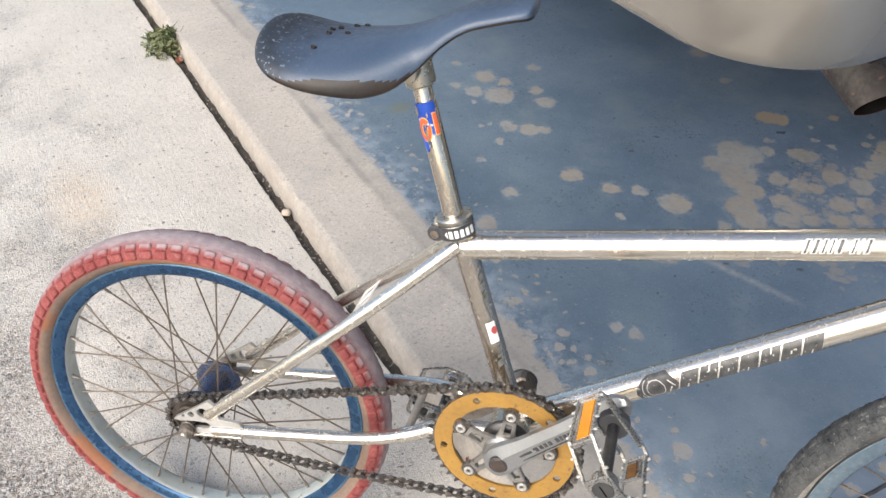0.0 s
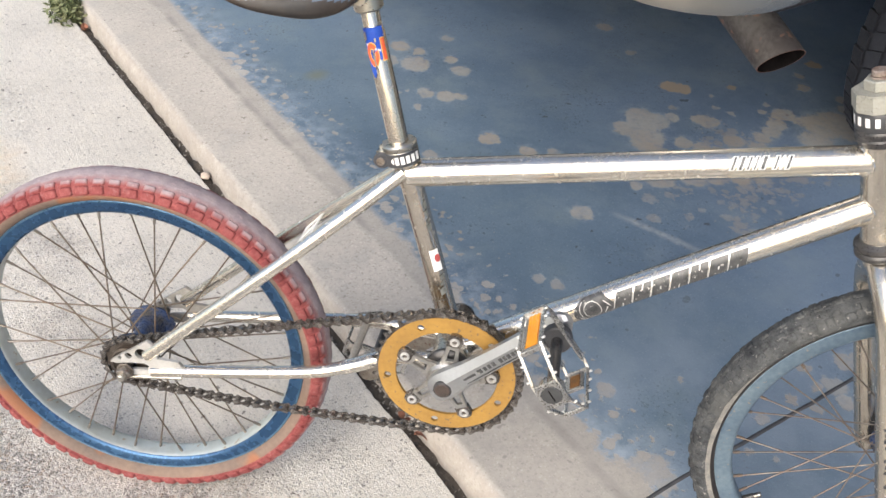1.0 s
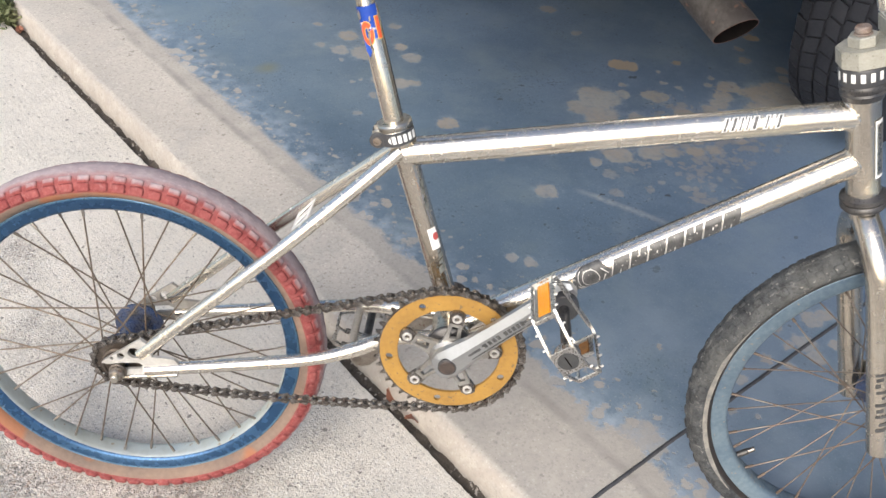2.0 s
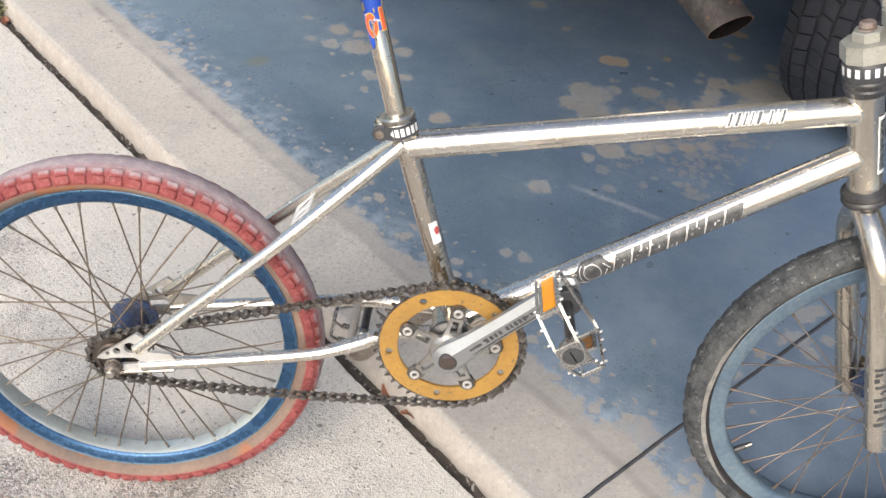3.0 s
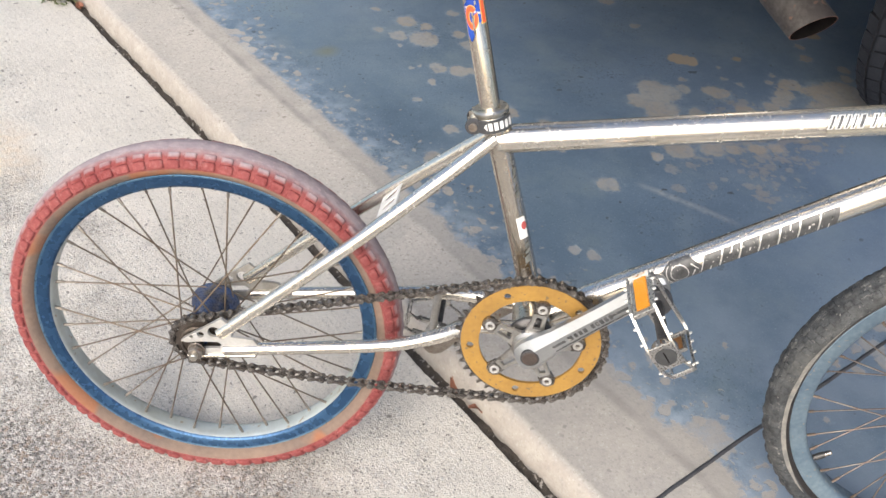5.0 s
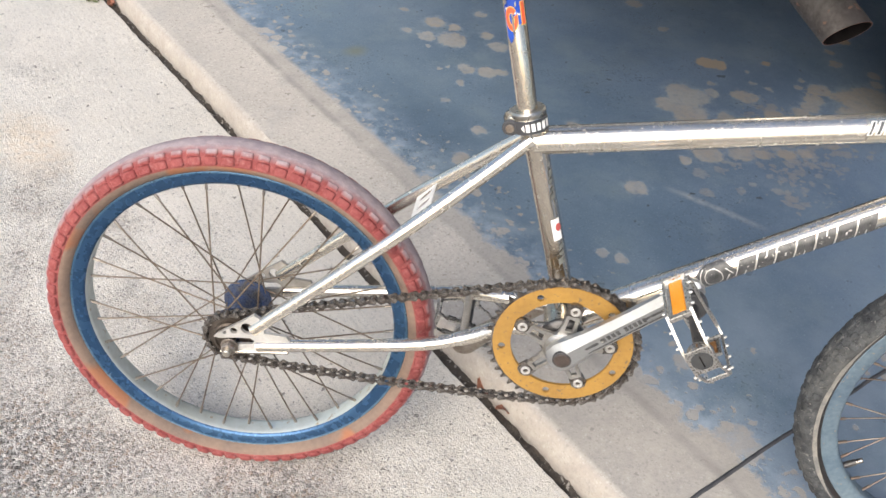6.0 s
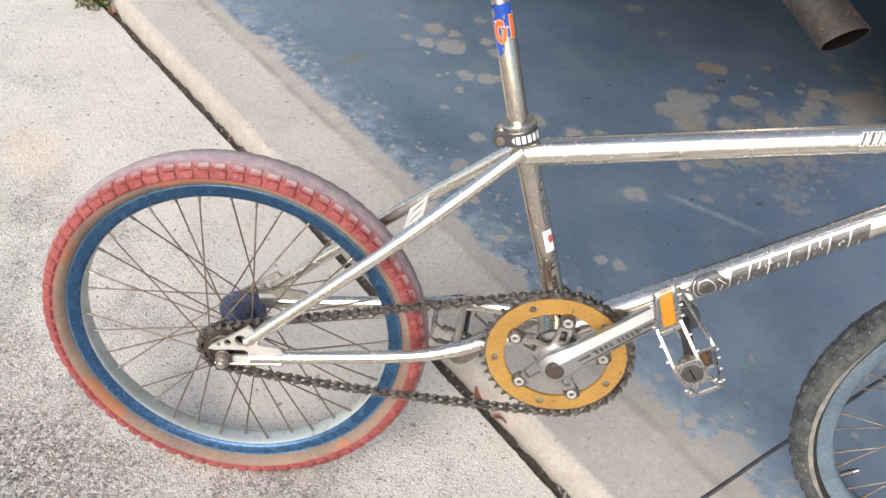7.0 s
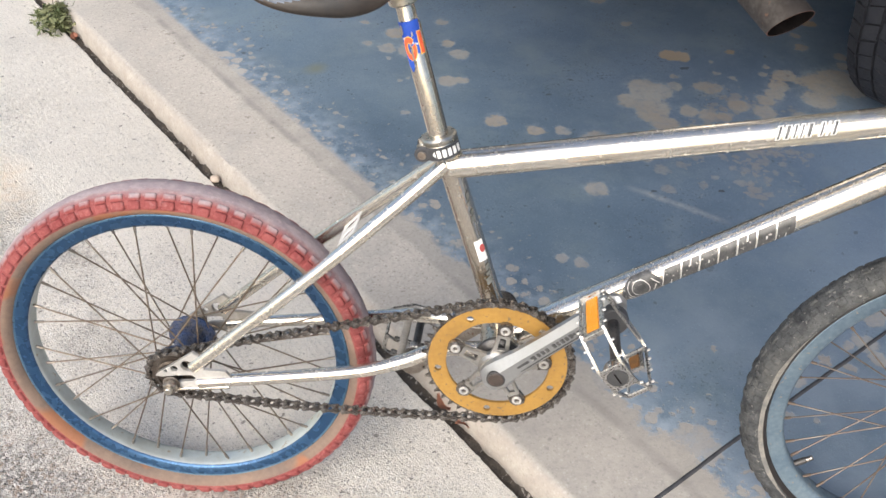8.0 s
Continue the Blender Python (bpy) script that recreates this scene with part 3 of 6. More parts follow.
    under = g.mix(g.ramp(g.noise(120, 4), 0.5, 0.75, 0.0, 0.4), under, (0.22, 0.21, 0.20))
    ochre = g.ramp(spots(OCHRE_SPOTS), 0.85, 1.15, 0.8, 0.0)
    under = g.mix(ochre, under, (0.34, 0.255, 0.165))
    gone = g.math("MAXIMUM", gone, ochre)
    col = g.mix(gone, paint, under)
    rough = g.ramp(gone, 0.0, 1.0, 0.45, 0.85)
    h = g.math("MULTIPLY_ADD", g.noise(300, 3), 0.35, g.math("MULTIPLY", gone, -0.5))
    return g.finish(col, rough, h, 0.0009)


def saddle_shader():
    """Navy plastic, rubbed to a rough black with pale scratches on its rear."""
    g = Nodes("navy_moulded_plastic")
    col = g.mix(g.ramp(g.noise(18, 5), 0.35, 0.7), (0.046, 0.072, 0.118), (0.062, 0.090, 0.140))
    rub = g.ramp(g.math("MULTIPLY_ADD", g.noise(28, 5, 0.6), 0.085, g.axis(0)), 0.195, 0.245, 1.0, 0.0)
    col = g.mix(g.math("MULTIPLY", rub, 0.88), col, (0.024, 0.029, 0.037))
    marks = g.ramp(g.noise(230, 3, 0.6), 0.60, 0.66)
    col = g.mix(g.math("MULTIPLY", marks, g.ramp(rub, 0.0, 1.0, 0.06, 0.7)), col, (0.26, 0.31, 0.37))
    rough = g.math("MULTIPLY_ADD", rub, 0.2, g.ramp(g.noise(150, 3), 0.3, 0.7, 0.32, 0.48))
    return g.finish(col, rough, g.noise(330, 4), 0.0003)


SADDLE = saddle_shader()
DRIVE = driveway_shader()
FLOOR = floor_shader()

# ---------------------------------------------------------------- building helpers


def mesh_of(bm, name, mats, smooth=True, sharp=40):
    bmesh.ops.recalc_face_normals(bm, faces=bm.faces)
    for f in bm.faces:
        f.smooth = smooth
    if smooth:
        for e in bm.edges:
            if len(e.link_faces) == 2 and e.calc_face_angle(0) > radians(sharp):
                e.smooth = False
    me = bpy.data.meshes.new(name)
    bm.to_mesh(me)
    bm.free()
    for m in mats if isinstance(mats, (list, tuple)) else [mats]:
        me.materials.append(m)
    return me


def part(name, bm, mats, parent=None, label="", smooth=True, sharp=40):
    ob = new(name, mesh_of(bm, name, mats, smooth, sharp))
    if parent:
        ob.parent = parent
    return tagged(ob, label)


def thing(name, label, category, m=None, group="", kind=""):
    ob = new(name)
    ob.empty_display_size = 0.05
    if m:
        ob.matrix_world = m
    return tagged(ob, label, category, group, kind)


def frame_at(p, axis, up=(0, 0, 1)):
    """A pose at p whose Z runs along axis and whose X lies towards up."""
    z = Vector(axis).normalized()
    x = Vector(up) - z * Vector(up).dot(z)
    if x.length < 1e-4:
        x = Vector((1, 0, 0)) - z * z.x
    x.normalize()
    y = z.cross(x)
    return Matrix.Translation(p) @ Matrix((x, y, z)).transposed().to_4x4()


def smooth_line(pts, steps=8):
    """Points on a Catmull-Rom curve through pts."""
    p = [Vector(a) for a in pts]
    if len(p) < 3:
        return p
    p = [2 * p[0] - p[1], *p, 2 * p[-1] - p[-2]]
    out = []
    for i in range(1, len(p) - 2):
        for k in range(steps):
            t = k / steps
            a, b, c, d = p[i - 1 : i + 3]
            out.append(0.5 * (2 * b + (c - a) * t + (2 * a - 5 * b + 4 * c - d) * t * t + (3 * b - a - 3 * c + d) * t ** 3))
    return out + [p[-2]]


def sweep(bm, pts, radius, seg=20, caps=True, flat=1.0):
    """A round tube along pts; radius is one number or one for each point."""
    pts = [Vector(a) for a in pts]
    rad = radius if isinstance(radius, (list, tuple)) else [radius] * len(pts)
    rings, side = [], None
    for i, p in enumerate(pts):
        d = (pts[min(i + 1, len(pts) - 1)] - pts[max(i - 1, 0)]).normalized()
        if side is None:
            side = d.orthogonal().normalized()
        side = (side - d * side.dot(d)).normalized()
        other = d.cross(side)
        rings.append([bm.verts.new(p + rad[i] * (math.cos(a) * side + flat * math.sin(a) * other)) for a in [2 * math.pi * k / seg for k in range(seg)]])
    for a, b in zip(rings, rings[1:]):
        for k in range(seg):
            bm.faces.new((a[k], a[(k + 1) % seg], b[(k + 1) % seg], b[k]))
    if caps:
        bm.faces.new(rings[0][::-1])
        bm.faces.new(rings[-1])
    return bm


def spun(bm, m, profile, seg=32, closed=False, mat=None):
    """A profile of (radius, height) turned about the Z of pose m. closed: the profile is a ring of its own."""
    rings = []
    for r, h in profile:
        if r < 1e-6:
            rings.append([bm.verts.new(m @ Vector((0, 0, h)))] * seg)
        else:
            rings.append([bm.verts.new(m @ Vector((r * math.cos(2 * math.pi * k / seg), r * math.sin(2 * math.pi * k / seg), h))) for k in range(seg)])
    pairs = list(zip(rings, rings[1:])) + ([(rings[-1], rings[0])] if closed else [])
    for i, (a, b) in enumerate(pairs):
        for k in range(seg):
            q = []
            for v in (a[k], a[(k + 1) % seg], b[(k + 1) % seg], b[k]):
                if v not in q:
                    q.append(v)
            if len(q) > 2:
                f = bm.faces.new(q)
                if mat:
                    f.material_index = mat[i]
    return bm


def rod(bm, a, b, r, seg=16, bevel=0.0, r2=None):
    a, b = Vector(a), Vector(b)
    m, h = frame_at(a, b - a), (b - a).length
    r2 = r if r2 is None else r2
    c = min(bevel, 0.45 * h)
    return spun(bm, m, [(0, 0), (r - c, 0), (r, c), (r2, h - c), (r2 - c, h), (0, h)], seg)


def plate(bm, m, outline, thick, holes=(), bevel=0.0):
    """A flat plate in the XY plane of pose m, centred on it, with holes through it."""
    tmp = bmesh.new()
    edges = []
    for loop in (outline, *holes):
        vs = [tmp.verts.new((x, y, -thick / 2)) for x, y in loop]
        edges += [tmp.edges.new((vs[i], vs[(i + 1) % len(vs)])) for i in range(len(vs))]
    bmesh.ops.triangle_fill(tmp, use_beauty=True, use_dissolve=False, edges=edges)
    bmesh.ops.recalc_face_normals(tmp, faces=tmp.faces)
    if tmp.faces and tmp.faces[:][0].normal.z > 0:
        bmesh.ops.reverse_faces(tmp, faces=tmp.faces)
    ret = bmesh.ops.extrude_face_region(tmp, geom=tmp.faces[:])
    for v in ret["geom"]:
        if isinstance(v, bmesh.types.BMVert):
            v.co.z = thick / 2
    bmesh.ops.recalc_face_normals(tmp, faces=tmp.faces)
    if bevel:
        sharp = [e for e in tmp.edges if len(e.link_faces) == 2 and e.calc_face_angle(0) > radians(60) and abs(e.verts[0].co.z - e.verts[1].co.z) < 1e-6]
        bmesh.ops.bevel(tmp, geom=sharp, offset=bevel, segments=2, affect="EDGES", clamp_overlap=True)
    tmp.transform(m)
    join(bm, tmp)
    return bm


def join(bm, other):
    index = {}
    for v in other.verts:
        index[v] = bm.verts.new(v.co)
    for f in other.faces:
        try:
            nf = bm.faces.new([index[v] for v in f.verts])
            nf.material_index = f.material_index
        except ValueError:
            pass
    other.free()


def block(bm, m, size, bevel=0.002, seg=2):
    tmp = bmesh.new()
    bmesh.ops.create_cube(tmp, size=1)
    bmesh.ops.scale(tmp, vec=size, verts=tmp.verts)
    if bevel:
        bmesh.ops.bevel(tmp, geom=tmp.edges[:], offset=bevel, segments=seg, affect="EDGES", clamp_overlap=True)
    tmp.transform(m)
    join(bm, tmp)
    return bm


def circle(x, y, r, n=20, start=0.0):
    return [(x + r * math.cos(start + 2 * math.pi * k / n), y + r * math.sin(start + 2 * math.pi * k / n)) for k in range(n)]


def slot(x0, y0, x1, y1, r, n=8):
    """A round-ended slot from one centre to the other."""
    a = math.atan2(y1 - y0, x1 - x0)
    left = [(x0 + r * math.cos(a + math.pi / 2 + math.pi * k / n), y0 + r * math.sin(a + math.pi / 2 + math.pi * k / n)) for k in range(n + 1)]
    return left + [(x1 + r * math.cos(a - math.pi / 2 + math.pi * k / n), y1 + r * math.sin(a - math.pi / 2 + math.pi * k / n)) for k in range(n + 1)]


def wrapped(bm, a, b, r, shape, towards=(0, -1, 0), up=0.0008):
    """A thin film on a tube from a to b: shape is an outline of (along in metres, angle in degrees about the tube from the side that faces towards)."""
    a, b = Vector(a), Vector(b)
    z = (b - a).normalized()
    x = (Vector(towards) - z * Vector(towards).dot(z)).normalized()
    y = z.cross(x)
    # each outline is a strip between a lower and an upper run of equal length
    low, high = shape
    vs = []
    for run in (low, high):
        vs.append([bm.verts.new(a + z * s + (r + up) * (math.cos(radians(d)) * x + math.sin(radians(d)) * y)) for s, d in run])
    for i in range(len(low) - 1):
        bm.faces.new((vs[0][i], vs[0][i + 1], vs[1][i + 1], vs[1][i]))
    return bm


def band(s0, s1, d0, d1, n=8, slant=0.0):
    """A wrapped oblong, its angle cut in n steps; slant shifts the upper end along the tube."""
    low = [(s0 + slant * (k / n), d0 + (d1 - d0) * k / n) for k in range(n + 1)]
    high = [(s1 + slant * (k / n), d0 + (d1 - d0) * k / n) for k in range(n + 1)]
    return low, high


# ---------------------------------------------------------------- ground and garage

# The garage front runs at 45 degrees to the bicycle: x of this pose leads into the garage, y along its front.
GARAGE = pose(0, 0, 0, 0, 0, 45)


def ragged(y, k, amount):
    return amount * (noise.noise((y * 9.0, k, 0)) + 0.6 * noise.noise((y * 42.0, k, 3)) + 0.35 * noise.noise((y * 150.0, k, 7)))


def ticks(lo, hi, a, b, step):
    out, y = [lo], a
    while y < b:
        out.append(y)
        y += step
    return out + [b, hi]


def build_ground():
    ys = ticks(-120, 120, -2.0, 2.6, 0.006)
    bm = bmesh.new()
    rows = []
    for y in ys:
        near = -2.0 < y < 2.6
        e = 0.3635 + (ragged(y, 0.0, 0.0035) if near else 0)
        rows.append([bm.verts.new((x, y, z)) for x, z in ((-120, 0), (-0.6, 0), (e - 0.006, 0), (e - 0.0015, -0.0015), (e, -0.006), (e + 0.001, -0.06))])
    for a, b in zip(rows, rows[1:]):
        for k in range(5):
            bm.faces.new((a[k], a[k + 1], b[k + 1], b[k]))
    ob = tagged(part("driveway", bm, DRIVE), "weathered grey concrete driveway with exposed sandy grit", "driveway", kind="structure")
    ob.matrix_world = GARAGE
    bm = bmesh.new()
    rows = []
    for y in ys:
        rows.append([bm.verts.new((x, y, (-0.014 + 0.010 * noise.noise((x * 60, y * 30, 1)) + 0.005 * noise.noise((x * 200, y * 160, 5))) if -2 < y < 2.6 else -0.015)) for x in (0.357, 0.366, 0.373, 0.380, 0.387, 0.397)])
    for a, b in zip(rows, rows[1:]):
        for k in range(5):
            bm.faces.new((a[k], a[k + 1], b[k + 1], b[k]))
    ob = tagged(part("joint_filling", bm, SOIL), "dark dirt filling the open expansion joint", "joint", kind="structure")
    ob.matrix_world = GARAGE
    bm = bmesh.new()
    rows = []
    for y in ys:
        near = -2.0 < y < 2.6
        d = ragged(y, 4.0, 0.0028) if near else 0
        prof = [(0.3845 + d, -0.06), (0.3850 + d, 0.004), (0.3870 + 0.8 * d, 0.020), (0.3910 + 0.5 * d, 0.035), (0.397, 0.0409), (0.406, 0.042)]
        rows.append([bm.verts.new((x, y, z)) for x, z in (*prof, (1.6, 0.042), (7.2, 0.042))])
    for a, b in zip(rows, rows[1:]):
        for k in range(7):
            bm.faces.new((a[k], a[k + 1], b[k + 1], b[k]))
    ob = tagged(part("floor", bm, FLOOR), "garage slab with chipped blue floor paint and bare edge", "floor", kind="structure")
    ob.matrix_world = GARAGE


build_ground()


def build_control_joint():
    bm = bmesh.new()
    pts = [(0.392, -0.4505), (0.645, -0.4546), (0.80, -0.4605), (1.22, -0.4745), (2.0, -0.500), (6.9, -0.66)]
    pts = [p for a, b in zip(pts, pts[1:]) for p in [(a[0] + (b[0] - a[0]) * k / 12, a[1] + (b[1] - a[1]) * k / 12) for k in range(12)]]
    rows = []
    for x, y in pts:
        w = 0.0025 * (1 + 0.25 * noise.noise((x * 30, 0, 2)))
        y += 0.0012 * noise.noise((x * 25, 5, 2))
        rows.append([bm.verts.new((x, y + k * w, 0.042 + h)) for k, h in ((-1.3, 0.0004), (-0.8, 0.0016), (0.0, 0.0022), (0.8, 0.0016), (1.3, 0.0004))])
    for a, b in zip(rows, rows[1:]):
        for k in range(4):
            bm.faces.new((a[k], a[k + 1], b[k + 1], b[k]))
    ob = tagged(part("joint_sealant", bm, JOINT), "dark grey sealant bead in the slab's control joint", "joint", kind="structure")
    ob.matrix_world = GARAGE


JOINT = shader("grey_joint_sealant", (0.036, 0.038, 0.043), 0.6, 0.0, (0.08, 0.08, 0.085), 0.4, 60, 0.0004, 300)
build_control_joint()


def build_garage():
    def slab(name, lo, hi, m, label, category):
        bm = bmesh.new()
        block(bm, Matrix.Translation([(a + b) / 2 for a, b in zip(lo, hi)]), [b - a for a, b in zip(lo, hi)], 0)
        ob = tagged(part(name, bm, m, smooth=False), label, category, kind="structure")
        ob.matrix_world = GARAGE

    # unseen walls and ceiling, pale and set back so that light reaches the floor
    slab("wall_back", (7.2, -2.9, 0.0), (7.35, 3.3, 2.7), PLASTER, "plain back wall of the garage, added out of view", "wall")
    slab("wall_right", (2.4, -3.05, 0.042), (7.2, -2.9, 2.7), PLASTER, "plain side wall of the garage, added out of view", "wall")
    slab("wall_left", (2.4, 3.3, 0.042), (7.2, 3.45, 2.7), PLASTER, "plain side wall of the garage, added out of view", "wall")
    slab("ceiling", (2.4, -3.05, 2.7), (7.35, 3.45, 2.85), CEILING, "plain ceiling of the garage, added out of view", "ceiling")


build_garage()

# ---------------------------------------------------------------- the bicycle
# Its own axes: X ahead, Y to its left, Z up in the plane of the wheels. It leans to its left against the van.
LEAN = 7.86
bike = thing("bmx_bicycle", "old nickel-plated BMX bicycle with red rear tyre, leaning on a van", "bicycle", pose(0, 0, 0, -LEAN))

BB = Vector((0.424, 0, 0.319))
REAR = Vector((0.020, 0, 0.2443))
FRONT = Vector((0.980, 0, 0.2830))
HEAD_TOP, HEAD_LOW = Vector((0.8165, 0, 0.679)), Vector((0.8535, 0, 0.571))
STEER = (HEAD_TOP - HEAD_LOW).normalized()
SEAT_LOW, SEAT_TOP = Vector((0.4215, 0, 0.345)), Vector((0.3375, 0, 0.5855))
POST = (Vector((0.2925, 0, 0.7296)) - Vector((0.3345, 0, 0.5886))).normalized()


def tube(name, pts, r, m=CHROME, label="", seg=24, parent=bike):
    bm = bmesh.new()
    sweep(bm, pts, r, seg)
    return part(name, bm, m, parent, label)


def weld(a, axis, r, seg=28, thick=0.0015, centre=None, across=None, wide=0.0):
    """A rippled bead of weld round a tube's end. Where the tube meets another, of radius wide about the line from centre along across, the bead follows the seam."""
    bm = bmesh.new()
    m = frame_at(a, axis)
    way = m.to_3x3() @ Vector((0, 0, 1))
    rings = []
    for k in range(seg * 2):
        ang = math.pi * k / seg
        wob = thick * (1 + 0.35 * math.sin(k * 2.4))
        slide = 0.0
        if centre is not None:
            n = across.normalized()
            p = m @ Vector((r * math.cos(ang), r * math.sin(ang), 0)) - centre
            p, d = p - n * p.dot(n), way - n * way.dot(n)
            q = d.dot(d)
            slide = (-p.dot(d) - math.sqrt(max(p.dot(d) ** 2 - q * (p.dot(p) - wide * wide), 0.0))) / q
        rings.append([bm.verts.new(m @ Vector(((r + wob * math.cos(b)) * math.cos(ang), (r + wob * math.cos(b)) * math.sin(ang), slide + wob * math.sin(b)))) for b in [2 * math.pi * j / 6 for j in range(6)]])
    for i in range(len(rings)):
        a_, b_ = rings[i], rings[(i + 1) % len(rings)]
        for j in range(6):
            bm.faces.new((a_[j], a_[(j + 1) % 6], b_[(j + 1) % 6], b_[j]))
    return part("weld_bead", bm, CHROME, bike)


def build_frame():
    TT0, TT1 = Vector((0.348, 0, 0.5535)), Vector((0.822, 0, 0.658))
    DT0, DT1 = Vector((0.430, 0, 0.324)), Vector((0.838, 0, 0.6085))
    top = tube("top_tube", [TT0, TT1], 0.0158)
    down = tube("down_tube", [DT0, DT1], 0.0160)
    tube("seat_tube", [SEAT_LOW - (SEAT_TOP - SEAT_LOW) * 0.08, SEAT_TOP], 0.0130, WARM_NICKEL)
    bm = bmesh.new()
    m = frame_at(HEAD_LOW, STEER)
    L = (HEAD_TOP - HEAD_LOW).length
    spun(bm, m, [(0.0145, 0), (0.0185, 0), (0.0185, 0.006), (0.0178, 0.008), (0.0178, L - 0.008), (0.0185, L - 0.006), (0.0185, L), (0.0145, L)], 36, True)
    head = part("head_tube", bm, WARM_NICKEL, bike)
    bm = bmesh.new()
    rod(bm, BB + Vector((0, -0.036, 0)), BB + Vector((0, 0.036, 0)), 0.0235, 36, 0.0015)
    part("bottom_bracket_shell", bm, CHROME_DULL, bike)
    weld(TT1 - (TT1 - TT0).normalized() * 0.05, TT1 - TT0, 0.0155, 28, 0.0015, HEAD_LOW, STEER, 0.0178)
    weld(DT1 - (DT1 - DT0).normalized() * 0.05, DT1 - DT0, 0.0157, 28, 0.0015, HEAD_LOW, STEER, 0.0178)
    weld(TT0 + (TT1 - TT0).normalized() * 0.05, TT0 - TT1, 0.0129, 28, 0.0014, SEAT_LOW, SEAT_TOP - SEAT_LOW, 0.0130)
    weld(BB + (DT1 - DT0).normalized() * 0.024, DT1 - DT0, 0.0157)
    for side in (-1, 1):
        low = Vector((0.052, side * 0.060, 0.271))
        mid = Vector((0.200, side * 0.047, 0.416))
        high = Vector((0.345, side * 0.0095, 0.559))
        tube("seat_stay", smooth_line([low, mid, (0.29, side * 0.026, 0.504), high], 10), 0.0082, CHROME)
        pts = [(0.058, side * 0.060, 0.2475), (0.170, side * 0.058, 0.2705), (0.262, side * 0.055, 0.291), (0.312, side * 0.046, 0.306), (0.352, side * 0.032, 0.318), (0.405, side * 0.026, 0.322)]
        line = smooth_line(pts, 8)
        tube("chain_stay", line, [0.0082 if p.x < 0.3 else 0.0092 for p in line], CHROME)
        # dropout plate with its round holes and axle slot
        bm = bmesh.new()
        fr = Matrix.Translation((0, side * 0.0605, 0)) @ pose(0, 0, 0, 90)
        out = [(0.0035, 0.2520), (0.0060, 0.2560), (0.054, 0.2955), (0.066, 0.2870), (0.067, 0.2700), (0.094, 0.2705), (0.099, 0.2640), (0.099, 0.2480), (0.072, 0.2405), (0.022, 0.2290), (0.020, 0.2400), (0.034, 0.2465), (0.052, 0.2500), (0.055, 0.2560), (0.049, 0.2592), (0.030, 0.2560), (0.012, 0.2515)]
        hole = [circle(0.0455, 0.2735, 0.0078), circle(0.0287, 0.2668, 0.0044), circle(0.0172, 0.2615, 0.0024, 12)]
        plate(bm, fr, out, 0.0055, hole, 0.0008)
        part("dropout", bm, BRIGHT if side < 0 else GREY_STEEL, bike, "plated slotted dropout plate with drilled holes")
        bm = bmesh.new()
        rod(bm, (0.012, side * 0.0628, 0.2315), (0.098, side * 0.0628, 0.2475), 0.0030, 10, 0.001)
        part("dropout_rib", bm, CHROME, bike)
    # slotted bridge plate between the stays
    a, b = Vector((0.2235, 0, 0.4395)), Vector((0.2470, 0, 0.4625))
    bm = bmesh.new()
    w0, w1 = 0.043, 0.038
    fr = frame_at((a + b) / 2, Vector((0, 0, 1)).cross(Vector((0, 1, 0))) * 0 + Vector((0.64, 0, -0.50)), (0, 1, 0))
    h = (b - a).length / 2 + 0.004
    out = [(-w0, -h), (-w0 + 0.010, -h + 0.003), (w0 - 0.010, -h + 0.003), (w0, -h), (w1, h), (w1 - 0.010, h - 0.004), (-w1 + 0.010, h - 0.004), (-w1, h)]
    holes = [slot(x, -0.0055, x, 0.0055, 0.0058) for x in (-0.0210, 0.0, 0.0210)]
    plate(bm, fr, out, 0.0012, holes)
    part("stay_bridge", bm, PALE_PLATE, bike, "slotted bridge plate between the seat stays")
    bm = bmesh.new()
    rod(bm, (0.306, -0.048, 0.304), (0.306, 0.048, 0.304), 0.0050, 14)
    part("chain_stay_bridge", bm, GREY_STEEL, bike)
    return TT0, TT1, DT0, DT1


TT0, TT1, DT0, DT1 = build_frame()


def glyphs(name, a, b, r, s0, s1, marks, d0, d1, m, slant, parent, up):
    """A row of plain slanted blocks for lettering that is not spelled out: marks are (start, end) in shares of the row."""
    bm = bmesh.new()
    for u, v in marks:
        wrapped(bm, a, b, r, band(s0 + (s1 - s0) * u, s0 + (s1 - s0) * v, d0, d1, 6, slant), up=up)
    return part(name, bm, m, parent)


def even(n, fill, start=0.0, end=1.0):
    w = (end - start) / n
    return [(start + w * k, start + w * (k + fill)) for k in range(n)]


